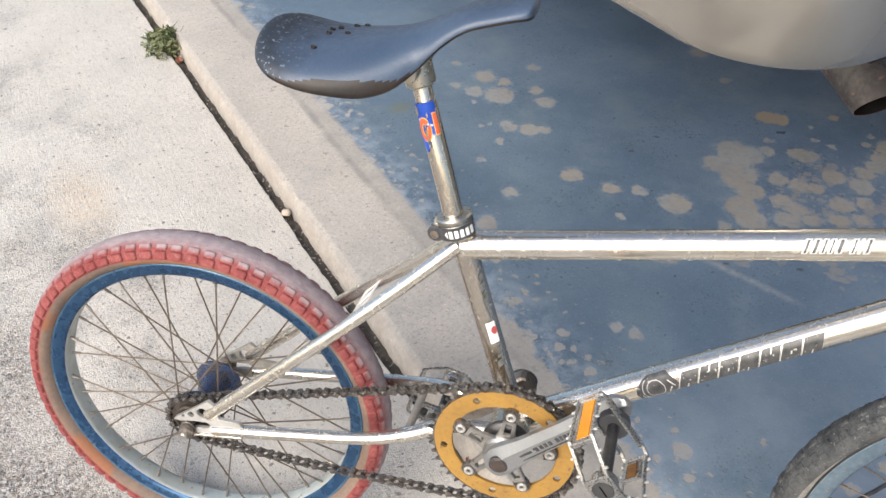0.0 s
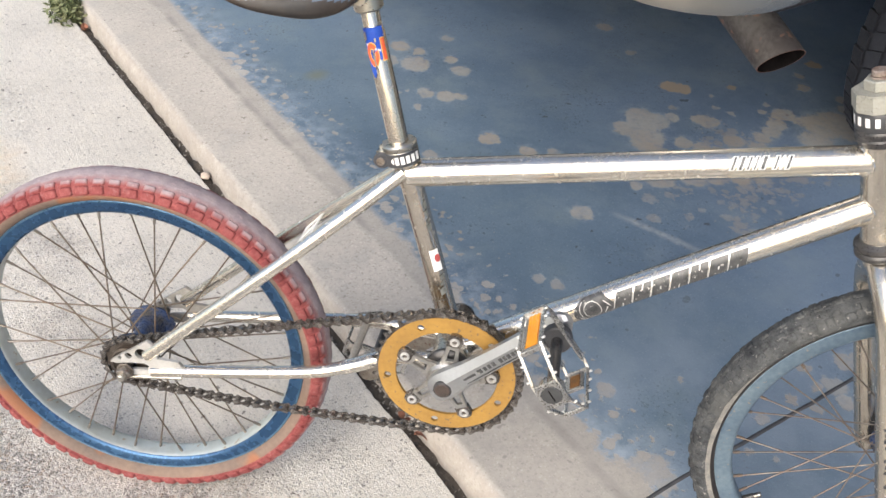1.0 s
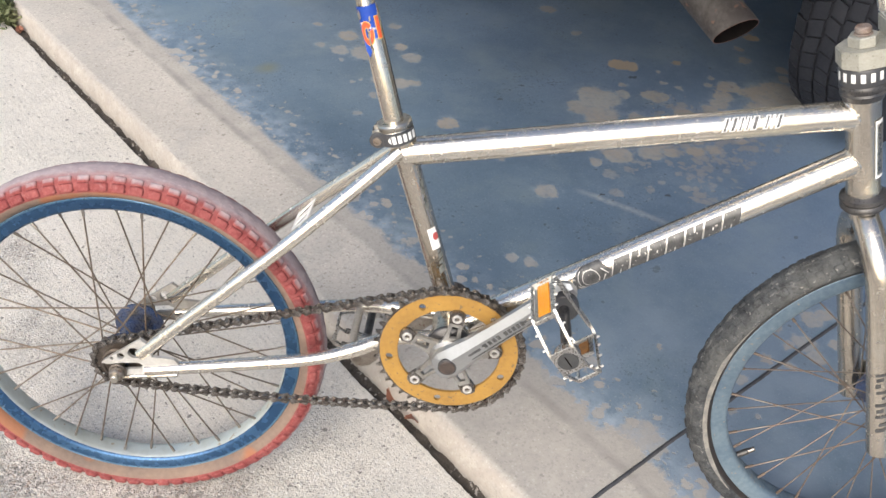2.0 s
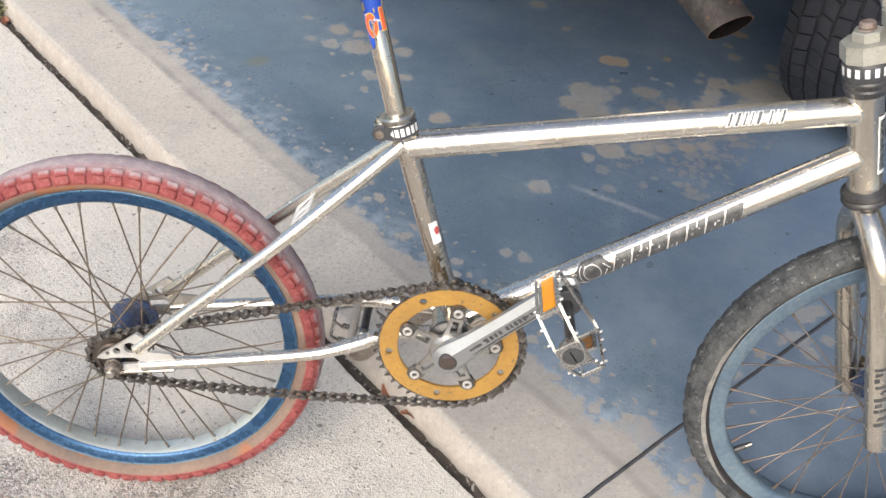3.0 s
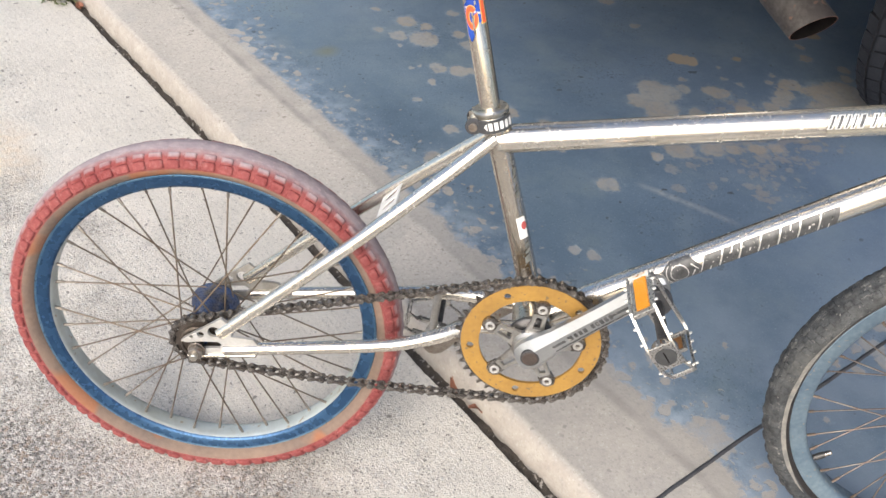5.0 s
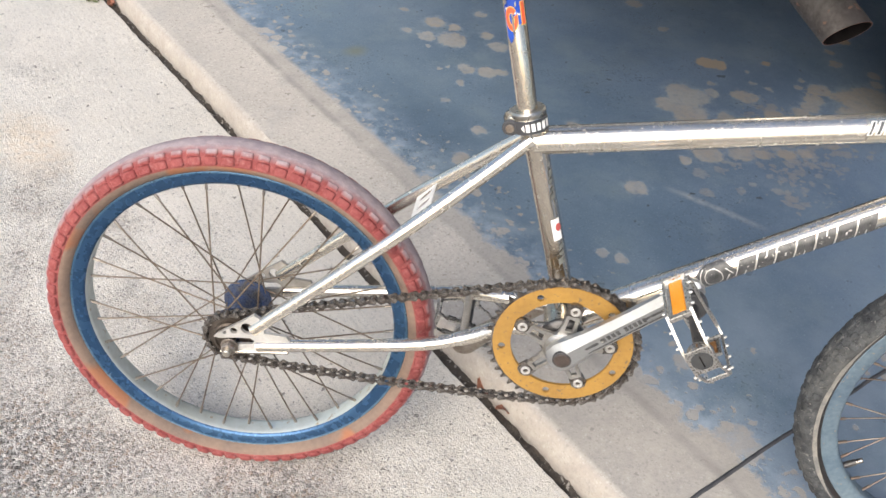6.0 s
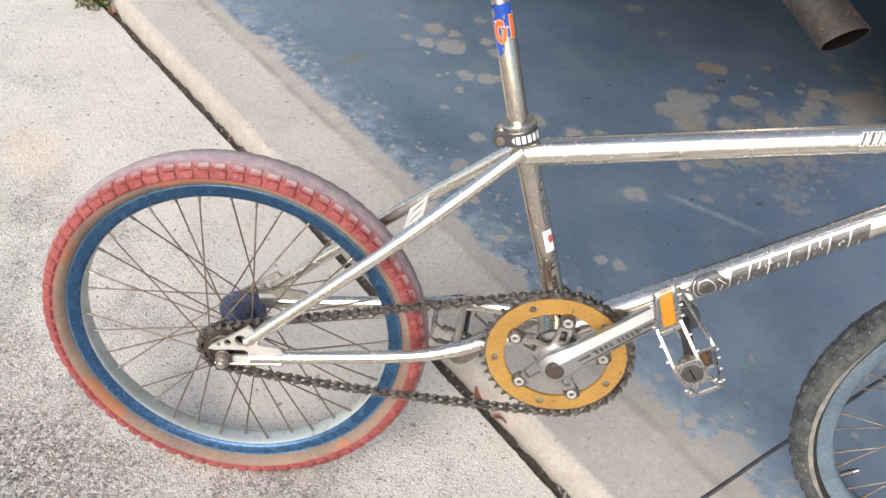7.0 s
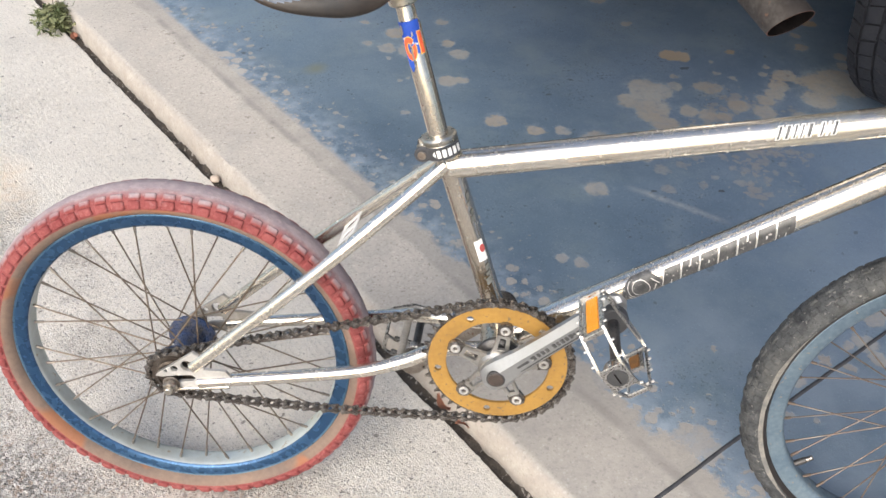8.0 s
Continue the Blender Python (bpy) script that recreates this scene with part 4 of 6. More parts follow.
def build_frame_prints():
    # top tube: yellowed clear film with a dark row of marks
    L = (TT1 - TT0).length
    bm = bmesh.new()
    wrapped(bm, TT0, TT1, 0.0158, band(0.340, 0.421, -96, 34, 14))
    part("top_tube_sticker", bm, YELLOWED, bike, "yellowed clear sticker with dark lettering shapes")
    marks = [(0, 0.09), (0.125, 0.225), (0.255, 0.335), (0.365, 0.44), (0.47, 0.575), (0.675, 0.755), (0.79, 0.835), (0.87, 0.96)]
    glyphs("top_tube_print", TT0, TT1, 0.0158, 0.344, 0.406, marks, -52, 0, SILVER_PRINT, -0.005, bike, 0.0011)
    bm = bmesh.new()
    for u, v in marks:
        p, q = 0.344 + 0.062 * u + 0.0012, 0.344 + 0.062 * v - 0.0004
        wrapped(bm, TT0, TT1, 0.0158, band(p + 0.0004, q - 0.0012, -48, -4, 6, -0.0045), up=0.0014)
    part("top_tube_print", bm, INK, bike, "dark lettering shapes")
    # down tube: round emblem with pale rings and swirls, then a bold black row of slanted shapes with thin pale outlines
    bm = bmesh.new()
    low = [(0.158 + 0.000004 * (d - 5) ** 2, d) for d in range(-62, 63, 6)]
    high = [(0.2005 + 0.00016 * (d + 40) if d < 20 else 0.2101 - 0.0002 * (d - 20), d) for d in range(-62, 63, 6)]
    wrapped(bm, DT0, DT1, 0.0160, (low, high), up=0.0007)
    part("down_tube_mark", bm, INK, bike, "round black emblem on the down tube")
    bm = bmesh.new()
    for rad, lo, hi in ((0.0100, 0, 360), (0.0150, 115, 235)):
        run = [(radians(q), rad) for q in range(lo, hi + 1, 10)]
        ring = [[(0.181 + (r + w) * math.cos(q), math.degrees((r + w) * math.sin(q) / 0.0160)) for q, r in run] for w in (-0.0004, 0.0004)]
        wrapped(bm, DT0, DT1, 0.0160, ring, up=0.0012)
    for u, d, n in ((0.163, 20, 1), (0.192, 34, -1), (0.196, -24, 1)):
        wrapped(bm, DT0, DT1, 0.0160, band(u, u + 0.0014, d, d + 30 * n, 5, 0.006), up=0.0012)
    part("emblem_lines", bm, SILVER_PRINT, bike, "silver rings of the emblem")
    marks = even(7, 0.97)
    outline, face = bmesh.new(), bmesh.new()
    for k, (u, v) in enumerate(marks):
        p, q = 0.2135 + 0.154 * u, 0.2135 + 0.154 * v
        wrapped(outline, DT0, DT1, 0.0160, band(p, q, -39, 33, 6, -0.0110), up=0.0009)
        wrapped(face, DT0, DT1, 0.0160, band(p + 0.0008, q - 0.0006, -37, 31, 6, -0.0105), up=0.0013)
        mid = (p + q) / 2
        d0, d1, w = ((12, 31, 0.0013), (-37, -14, 0.0013), (-6, 6, 0.0016))[k % 3]
        at = mid - 0.00015 * (d0 + 37)
        notch = bmesh.new()
        wrapped(notch, DT0, DT1, 0.0160, band(at - w / 2, at + w / 2, d0, d1, 4, -0.0031 * (d1 - d0) / 21), up=0.0017)
        part("print_notch", notch, SILVER_PRINT, bike)
    part("print_outline", outline, SILVER_PRINT, bike, "silver outline of the lettering shapes")
    part("down_tube_print", face, INK, bike, "bold black lettering shapes with silver outline")
    # seat tube: small red and white label and worn dark scraps
    bm = bmesh.new()
    wrapped(bm, SEAT_LOW, SEAT_TOP, 0.0130, band(0.098, 0.126, 10, 56, 8))
    lab = part("seat_tube_label", bm, WHITE, bike, "worn white label with a red dot")
    bm = bmesh.new()
    arc = [(43 + 15 * math.cos(radians(q)), 0.0052 * math.sin(radians(q))) for q in range(180, -1, -15)]
    wrapped(bm, SEAT_LOW, SEAT_TOP, 0.0130, ([(0.1145 - w, d) for d, w in arc], [(0.1145 + w, d) for d, w in arc]), up=0.0012)
    part("red_dot", bm, DOT_RED, lab)
    for s, w, d, e in ((0.150, 0.007, 34, 58), (0.160, 0.004, 40, 62), (0.170, 0.005, 36, 60), (0.178, 0.008, 42, 64), (0.064, 0.009, 14, 44), (0.077, 0.004, 24, 50), (0.084, 0.006, 30, 54)):
        bm = bmesh.new()
        wrapped(bm, SEAT_LOW, SEAT_TOP, 0.0130, band(s, s + w, d, e, 5, 0.003), up=0.0007)
        part("seat_tube_print", bm, SCRAP, bike, "worn dark print scrap")
    # head tube: pale outlined badge
    bm = bmesh.new()
    wrapped(bm, HEAD_LOW, HEAD_TOP, 0.0178, band(0.022, 0.090, 22, 70, 10))
    badge = part("head_badge", bm, WHITE, bike, "white bordered badge on the head tube")
    bm = bmesh.new()
    wrapped(bm, HEAD_LOW, HEAD_TOP, 0.0178, band(0.026, 0.086, 28, 66, 8), up=0.0012)
    part("badge_field", bm, CHROME_DULL, badge)


build_frame_prints()


WIDEN = 1.30  # the tyres are wider than they are high


def ring_torus(bm, R, r, a0, a1, nseg, n, mats=None, squash=1.0):
    """Part of a tyre's skin: a run of its section from angle a0 to a1 (0 points outwards), turned about Y."""
    prof = [(r * squash * math.sin(radians(a0 + (a1 - a0) * k / n)), R + r * math.cos(radians(a0 + (a1 - a0) * k / n))) for k in range(n + 1)]
    rings = [[bm.verts.new((rr * math.cos(2 * math.pi * i / nseg), y, rr * math.sin(2 * math.pi * i / nseg))) for y, rr in prof] for i in range(nseg)]
    for i in range(nseg):
        a, b = rings[i], rings[(i + 1) % nseg]
        for k in range(n):
            f = bm.faces.new((a[k], a[k + 1], b[k + 1], b[k]))
            if mats:
                f.material_index = mats(a0 + (a1 - a0) * (k + 0.5) / n)
    return bm


def knob(bm, R, r, theta, ang, along, across, high, taper=0.8, lean=0.0, wide=WIDEN):
    """A tread block with worn, rounded shoulders at wheel angle theta and section angle ang (degrees), sizes in metres."""
    c, s = math.cos(radians(ang)), math.sin(radians(ang))
    out = Vector((c, s, 0))  # radial, sideways
    tan = Vector((-s, c * wide, 0)).normalized()
    rings = []
    for h, k in ((-0.0012, 1.10), (high * 0.55, 1.0), (high * 0.88, 0.5 + 0.5 * taper), (high, taper)):
        ring = []
        for sx, sy in ((-1, -0.72), (-0.72, -1), (0.72, -1), (1, -0.72), (1, 0.72), (0.72, 1), (-0.72, 1), (-1, 0.72)):
            p = Vector((c * r, s * r * wide, 0)) + out * h + tan * (sy * across / 2 * k)
            t = sx * along / 2 * k + lean * p.y
            rad = R + p.x
            a = theta + t / rad
            ring.append(bm.verts.new((rad * math.cos(a), p.y, rad * math.sin(a))))
        rings.append(ring)
    for lo, hi in zip(rings, rings[1:]):
        for k in range(8):
            bm.faces.new((lo[k], lo[(k + 1) % 8], hi[(k + 1) % 8], hi[k]))
    bm.faces.new(rings[-1])


def rest_on(bm, basis, floor):
    """The soft tyre is pressed flat where it meets the ground."""
    m = pose(0, 0, 0, -LEAN) @ basis
    back = m.inverted()
    for v in bm.verts:
        p = m @ v.co
        if p.z < floor:
            p.z = floor - 0.0004
            v.co = back @ p


def rim_mesh(outer, inner, half, side_mat, bed_mat):
    """Box-section rim: brake walls of one finish, the spoke bed of another."""
    prof = [(outer, -half), (outer - 0.0008, -half - 0.0012), (outer - 0.0028, -half), (inner + 0.005, -half + 0.0005), (inner + 0.0012, -half + 0.0035), (inner, -half * 0.45), (inner, half * 0.45), (inner + 0.0012, half - 0.0035), (inner + 0.005, half - 0.0005), (outer - 0.003, half), (outer - 0.001, half + 0.0008), (outer, half), (outer - 0.002, half - 0.0016), (outer - 0.010, half - 0.003), (outer - 0.010, -half + 0.003), (outer - 0.002, -half + 0.0016)]
    mats = [2, 2, 0, 0, 1, 1, 1, 0, 0, 2, 2, 0, 0, 0, 0, 0]
    bm = bmesh.new()
    spun(bm, pose(0, 0, 0, 90), prof, 120, True, mats)
    return bm


def spokes(wheel, flange, half_flange, rim_r, m, turn, count=36, cross=62, thick=0.00092):
    """Laced spokes: four shapes, each copied round the wheel on one mesh."""
    shapes = {}
    for side in (-1, 1):
        for way in (-1, 1):
            bm = bmesh.new()
            a = radians(way * cross)
            p = Vector((flange * math.cos(a), side * (half_flange + 0.0012 * way), flange * math.sin(a)))
            q = Vector((rim_r, side * 0.0035, 0))
            d = (q - p).normalized()
            rod(bm, p, q - d * 0.011, thick, 7)
            me = mesh_of(bm, "spoke", m)
            bm = bmesh.new()
            rod(bm, q - d * 0.013, q + d * 0.002, 0.0019, 8, 0.0006)
            shapes[side, way] = me, mesh_of(bm, "nipple", STEEL if m is SPOKE else RUSTY)
    for k in range(count):
        side, way = (1, -1)[k % 2], (-1, 1)[(k // 2) % 2]
        for name, me in zip(("spoke", "nipple"), shapes[side, way]):
            ob = new(name, me)
            ob.parent = wheel
            ob.matrix_basis = pose(0, 0, 0, 0, turn + 360 * k / count, 0)


def hub(wheel, flange, half, barrel, m, flange_m, axle_half):
    bm = bmesh.new()
    spun(bm, pose(0, 0, 0, 90), [(0, -half - 0.006), (0.0125, -half - 0.006), (0.0135, -half - 0.002), (flange + 0.004, -half - 0.0015), (flange + 0.004, -half + 0.0015), (barrel + 0.003, -half + 0.004), (barrel, -half + 0.010), (barrel, half - 0.010), (barrel + 0.003, half - 0.004), (flange + 0.004, half - 0.0015), (flange + 0.004, half + 0.0015), (0.0135, half + 0.002), (0.0125, half + 0.006), (0, half + 0.006)], 36)
    part("hub", bm, m, wheel, "blue anodised hub")
    bm = bmesh.new()
    rod(bm, (0, -axle_half, 0), (0, axle_half, 0), 0.0048, 14, 0.001)
    part("axle", bm, CHROME_DULL, wheel)
    for side in (-1, 1):
        bm = bmesh.new()
        y = side * (axle_half - 0.016)
        rod(bm, (0, y, 0), (0, y + side * 0.009, 0), 0.0092, 6, 0.0012)
        rod(bm, (0, y, 0), (0, y - side * 0.0015, 0), 0.0110, 20, 0.0003)
        part("axle_nut", bm, STEEL, wheel, smooth=False)


def build_rear_wheel():
    # the third finish paints pale highlight lines along the rim's outer edges
    wheel = part("rear_wheel", rim_mesh(0.2163, 0.1970, 0.0165, 0, 1), [BLUE_RIM, RIM_BED, RIM_HIGHLIGHT], bike, "blue anodised alloy rim with faded spoke bed")
    wheel.matrix_basis = Matrix.Translation(REAR) @ pose(0, 0, 0, 0, 0, 3.7)
    R, r = 0.2306, 0.0182
    bm = bmesh.new()
    n = 74
    ring_torus(bm, R, r, -153, 153, n * 5, 40, lambda a: 0 if abs(a) > 98 else 1, 1.44)
    # the crown's blocks are worn down to low swellings, two rows beside a middle one
    for v in bm.verts:
        rad = math.hypot(v.co.x, v.co.z)
        a = math.degrees(math.atan2(v.co.y / 1.44, rad - R))
        t = math.atan2(v.co.z, v.co.x) * n
        worn = 0.5 + noise.noise(v.co * 22) * 0.9
        rise = max(0, math.cos(t)) * max(0, 1 - abs(a) / 15) + max(0, -math.cos(t)) * max(0, 1 - abs(abs(a) - 27) / 13)
        v.co *= 1 + 0.0016 * rise * max(0.15, worn) / rad
    skin = set(bm.faces)
    rnd = random.Random(9)
    for k in range(n):
        t = 2 * math.pi * k / n
        for sg in (-1, 1):
            knob(bm, R, r, t + rnd.uniform(-0.003, 0.003), sg * 77, 0.0150 + rnd.uniform(-0.0008, 0.0006), 0.0100, 0.0027, 0.76, wide=1.44)
            knob(bm, R, r, t + rnd.uniform(-0.004, 0.004), sg * 49, 0.0142 + rnd.uniform(-0.001, 0.001), 0.0084, 0.0014 - sg * 0.0006 + rnd.uniform(-0.0004, 0.0003), 0.42, wide=1.44)
    for f in bm.faces:
        if f not in skin:
            f.material_index = 1
    rest_on(bm, wheel.matrix_basis, 0.0)
    part("tyre", bm, [SIDEWALL, RED], wheel, "red tyre with worn shoulder blocks, dusty crown and tan gum sidewalls", sharp=80)
    spokes(wheel, 0.0275, 0.031, 0.1985, SPOKE, -132.3, thick=0.00108)
    hub(wheel, 0.0275, 0.031, 0.0165, HUB_BLUE, HUB_BLUE, 0.083)
    # freewheel sprocket
    bm = bmesh.new()
    out = []
    for k in range(16):
        for f, rr in ((0.0, 0.0300), (0.22, 0.0300), (0.42, 0.0355), (0.58, 0.0355), (0.78, 0.0300)):
            a = 2 * math.pi * (k + f) / 16
            out.append((rr * math.cos(a), rr * math.sin(a)))
    plate(bm, Matrix.Translation((0, -0.046, 0)) @ pose(0, 0, 0, 90), out, 0.0030, [circle(0, 0, 0.020, 28)], 0.0)
    spun(bm, Matrix.Translation((0, -0.046, 0)) @ pose(0, 0, 0, 90), [(0.010, -0.003), (0.0235, -0.003), (0.0245, 0.0), (0.0245, 0.0065), (0.0215, 0.0075), (0.0200, 0.0055), (0.010, 0.0055)], 36, True)
    part("sprocket", bm, GREASE, wheel, "brown oily freewheel sprocket")


def build_front_wheel():
    wheel = part("front_wheel", rim_mesh(0.2180, 0.1955, 0.0160, 0, 1), [PALE_RIM, PALE_RIM, PALE_RIM], bike, "sun-faded pale blue rim")
    wheel.location = FRONT
    R, r = 0.2296, 0.0170
    bm = bmesh.new()
    # black bead beside the rim, standing also for the shade in the gap
    ring_torus(bm, R, r, -150, 150, 140, 38, lambda a: 1 if abs(a) > 107 else 0, WIDEN)
    n = 70
    rnd = random.Random(5)
    for k in range(n):
        t = 2 * math.pi * k / n
        for sg in (-1, 1):
            knob(bm, R, r, t + rnd.uniform(-0.010, 0.010), sg * 62 + rnd.uniform(-5, 5), rnd.uniform(0.007, 0.0125), rnd.uniform(0.007, 0.011), rnd.uniform(0.0004, 0.0013), 0.35)
            knob(bm, R, r, t + math.pi / n, sg * 36 + rnd.uniform(-5, 5), rnd.uniform(0.007, 0.013), rnd.uniform(0.006, 0.0085), rnd.uniform(0.0005, 0.0016), 0.4)
        knob(bm, R, r, t + math.pi / n * 0.5, rnd.uniform(-4, 4), rnd.uniform(0.009, 0.014), 0.0085, rnd.uniform(0.0012, 0.0024), 0.45)
    rest_on(bm, wheel.matrix_basis, 0.042)
    part("tyre", bm, [BLACK_TYRE, SHADE_BLACK], wheel, "worn dusty black knobbly tyre", sharp=85)
    bm = bmesh.new()
    # pale scuffed band low on the sidewall, over part of the turn
    nseg = 60
    for i in range(nseg):
        t0, t1 = [radians(150 + 75 * (i + j) / nseg) for j in (0, 1)]
        w0, w1 = [11.5 * (0.80 + 0.5 * abs(noise.noise((0, 3.0, (i + j) * 0.11)))) * min(1, 4 * min((i + j) / nseg, 1 - (i + j) / nseg) + 0.05) for j in (0, 1)]
        q = []
        for t, w in ((t0, w0), (t1, w1)):
            for sg in (-1, 1):
                a = radians(-101 + sg * w + 2 * noise.noise((t * 7, 1, 1)))
                rad = R + (r + 0.0005) * math.cos(a)
                q.append(bm.verts.new((rad * math.cos(t), WIDEN * (r + 0.0009) * math.sin(a), rad * math.sin(t))))
        bm.faces.new((q[0], q[1], q[3], q[2]))
    part("scuffed_band", bm, SCUFF, wheel, "pale scuffed band on the sidewall")
    spokes(wheel, 0.0235, 0.030, 0.1970, RUSTY, -133.3)
    hub(wheel, 0.0235, 0.030, 0.0125, HUB_BLUE, HUB_BLUE, 0.068)
    a = math.atan2(0.1705 - FRONT.z, 0.829 - FRONT.x)
    u = Vector((math.cos(a), 0, math.sin(a)))
    bm = bmesh.new()
    rod(bm, u * 0.1965, u * 0.180, 0.0042, 14, 0.0008)
    valve = part("valve", bm, BLACK_METAL, wheel, "short black tyre valve")
    bm = bmesh.new()
    rod(bm, u * 0.181, u * 0.171, 0.0034, 12, 0.0008)
    part("valve_tip", bm, CHAIN, valve, "dull brown valve tip")


build_rear_wheel()
build_front_wheel()

# ---- drive train
CHAIN_Y = -0.0465
BOLTS = [radians(12.6 + 72 * k) for k in range(5)]
CRANK = math.atan2(0.126, 0.115)
FACE = pose(0, 0, 0, 90)  # plates lie in the wheels' plane; their Z points to the bicycle's right


def build_chainring():
    fr = Matrix.Translation(BB + Vector((0, CHAIN_Y, 0))) @ FACE
    bm = bmesh.new()
    holes = [circle(0, 0, 0.0615, 80)] + [circle(0.0722 * math.cos(a + radians(36)), 0.0722 * math.sin(a + radians(36)), 0.0043, 16) for a in BOLTS]
    plate(bm, fr, circle(0, 0, 0.0830, 110), 0.0042, holes, 0.0004)
    ring = part("chainring", bm, GOLD, bike, "gold anodised chainring with five drilled holes")
    bm = bmesh.new()
    out, n = [], 44
    for k in range(n):
        for f, rr in ((0.0, 0.0850), (0.25, 0.0850), (0.44, 0.0912), (0.56, 0.0912), (0.75, 0.0850)):
            a = 2 * math.pi * (k + f) / n
            out.append((rr * math.cos(a), rr * math.sin(a)))
    plate(bm, fr, out, 0.0028, [circle(0, 0, 0.0820, 84)])
    part("teeth", bm, CHAIN, ring, "dark worn chainring teeth")
    # tabs that carry the bolts
    for a in BOLTS:
        bm = bmesh.new()
        c, s = 0.0555 * math.cos(a), 0.0555 * math.sin(a)
        m = fr @ Matrix.Translation((c, s, 0))
        spun(bm, m, [(0.0031, 0.0040), (0.0031, 0.0100), (0.0034, 0.0103), (0.0052, 0.0103), (0.0058, 0.0096), (0.0058, -0.004), (0.0031, -0.004)], 20, True)
        bolt = part("chainring_bolt", bm, BRIGHT, ring, "bright chainring bolt")
        bm = bmesh.new()
        spun(bm, m, [(0.0058, 0.0040), (0.0088, 0.0040), (0.0088, 0.0076), (0.0082, 0.0084), (0.0058, 0.0084)], 24, True)
        part("bolt_washer", bm, CHAIN, ring, "dark ring round the bolt")
        # black plug for the shade down in the bolt's socket
        bm = bmesh.new()
        rod(bm, m @ Vector((0, 0, -0.003)), m @ Vector((0, 0, 0.0064)), 0.0032, 12)
        part("bolt_socket", bm, SOOT_SHADE, bolt)
        bm = bmesh.new()
        plate(bm, fr @ pose(0, 0, 0, 0, 0, math.degrees(a)) @ Matrix.Translation((0.0555, 0, 0.0046)), [(-0.0090, -0.0085), (0.003, -0.0095), (0.008, -0.006), (0.0095, 0.0), (0.008, 0.006), (0.003, 0.0095), (-0.0090, 0.0085)], 0.0062, (), 0.0004)
        part("bolt_tab", bm, CHAIN, ring)
    # spider: five arms with slots
    bm = bmesh.new()
    for k, a in enumerate(BOLTS):
        m = fr @ pose(0, 0, 0, 0, 0, math.degrees(a)) @ Matrix.Translation((0, 0, 0.0052))
        arm = [(0.010, -0.0150), (0.022, -0.0108), (0.034, -0.0086), (0.0485, -0.0074), (0.0485, 0.0074), (0.034, 0.0086), (0.022, 0.0108), (0.010, 0.0150)]
        plate(bm, m, arm, 0.0062, [[(0.0265, -0.0044), (0.0425, -0.0036), (0.0432, 0.0030), (0.0420, 0.0038), (0.0270, 0.0046), (0.0258, 0.0036)]], 0.0008)
    spun(bm, fr, [(0.009, 0.0), (0.0205, 0.0), (0.0225, 0.003), (0.0225, 0.010), (0.0195, 0.0135), (0.009, 0.0135)], 36, True)
    part("spider", bm, SPIDER, bike, "five-armed alloy spider with slots")
    # dark bearing cup seen between the arms, and the shell's locking ring
    bm = bmesh.new()
    spun(bm, fr, [(0.009, -0.016), (0.0270, -0.016), (0.0285, -0.013), (0.0285, -0.009), (0.0255, -0.006), (0.009, -0.004)], 36, True)
    part("bearing_cup", bm, BLACK_METAL, bike, "dark greasy bottom bracket cup")


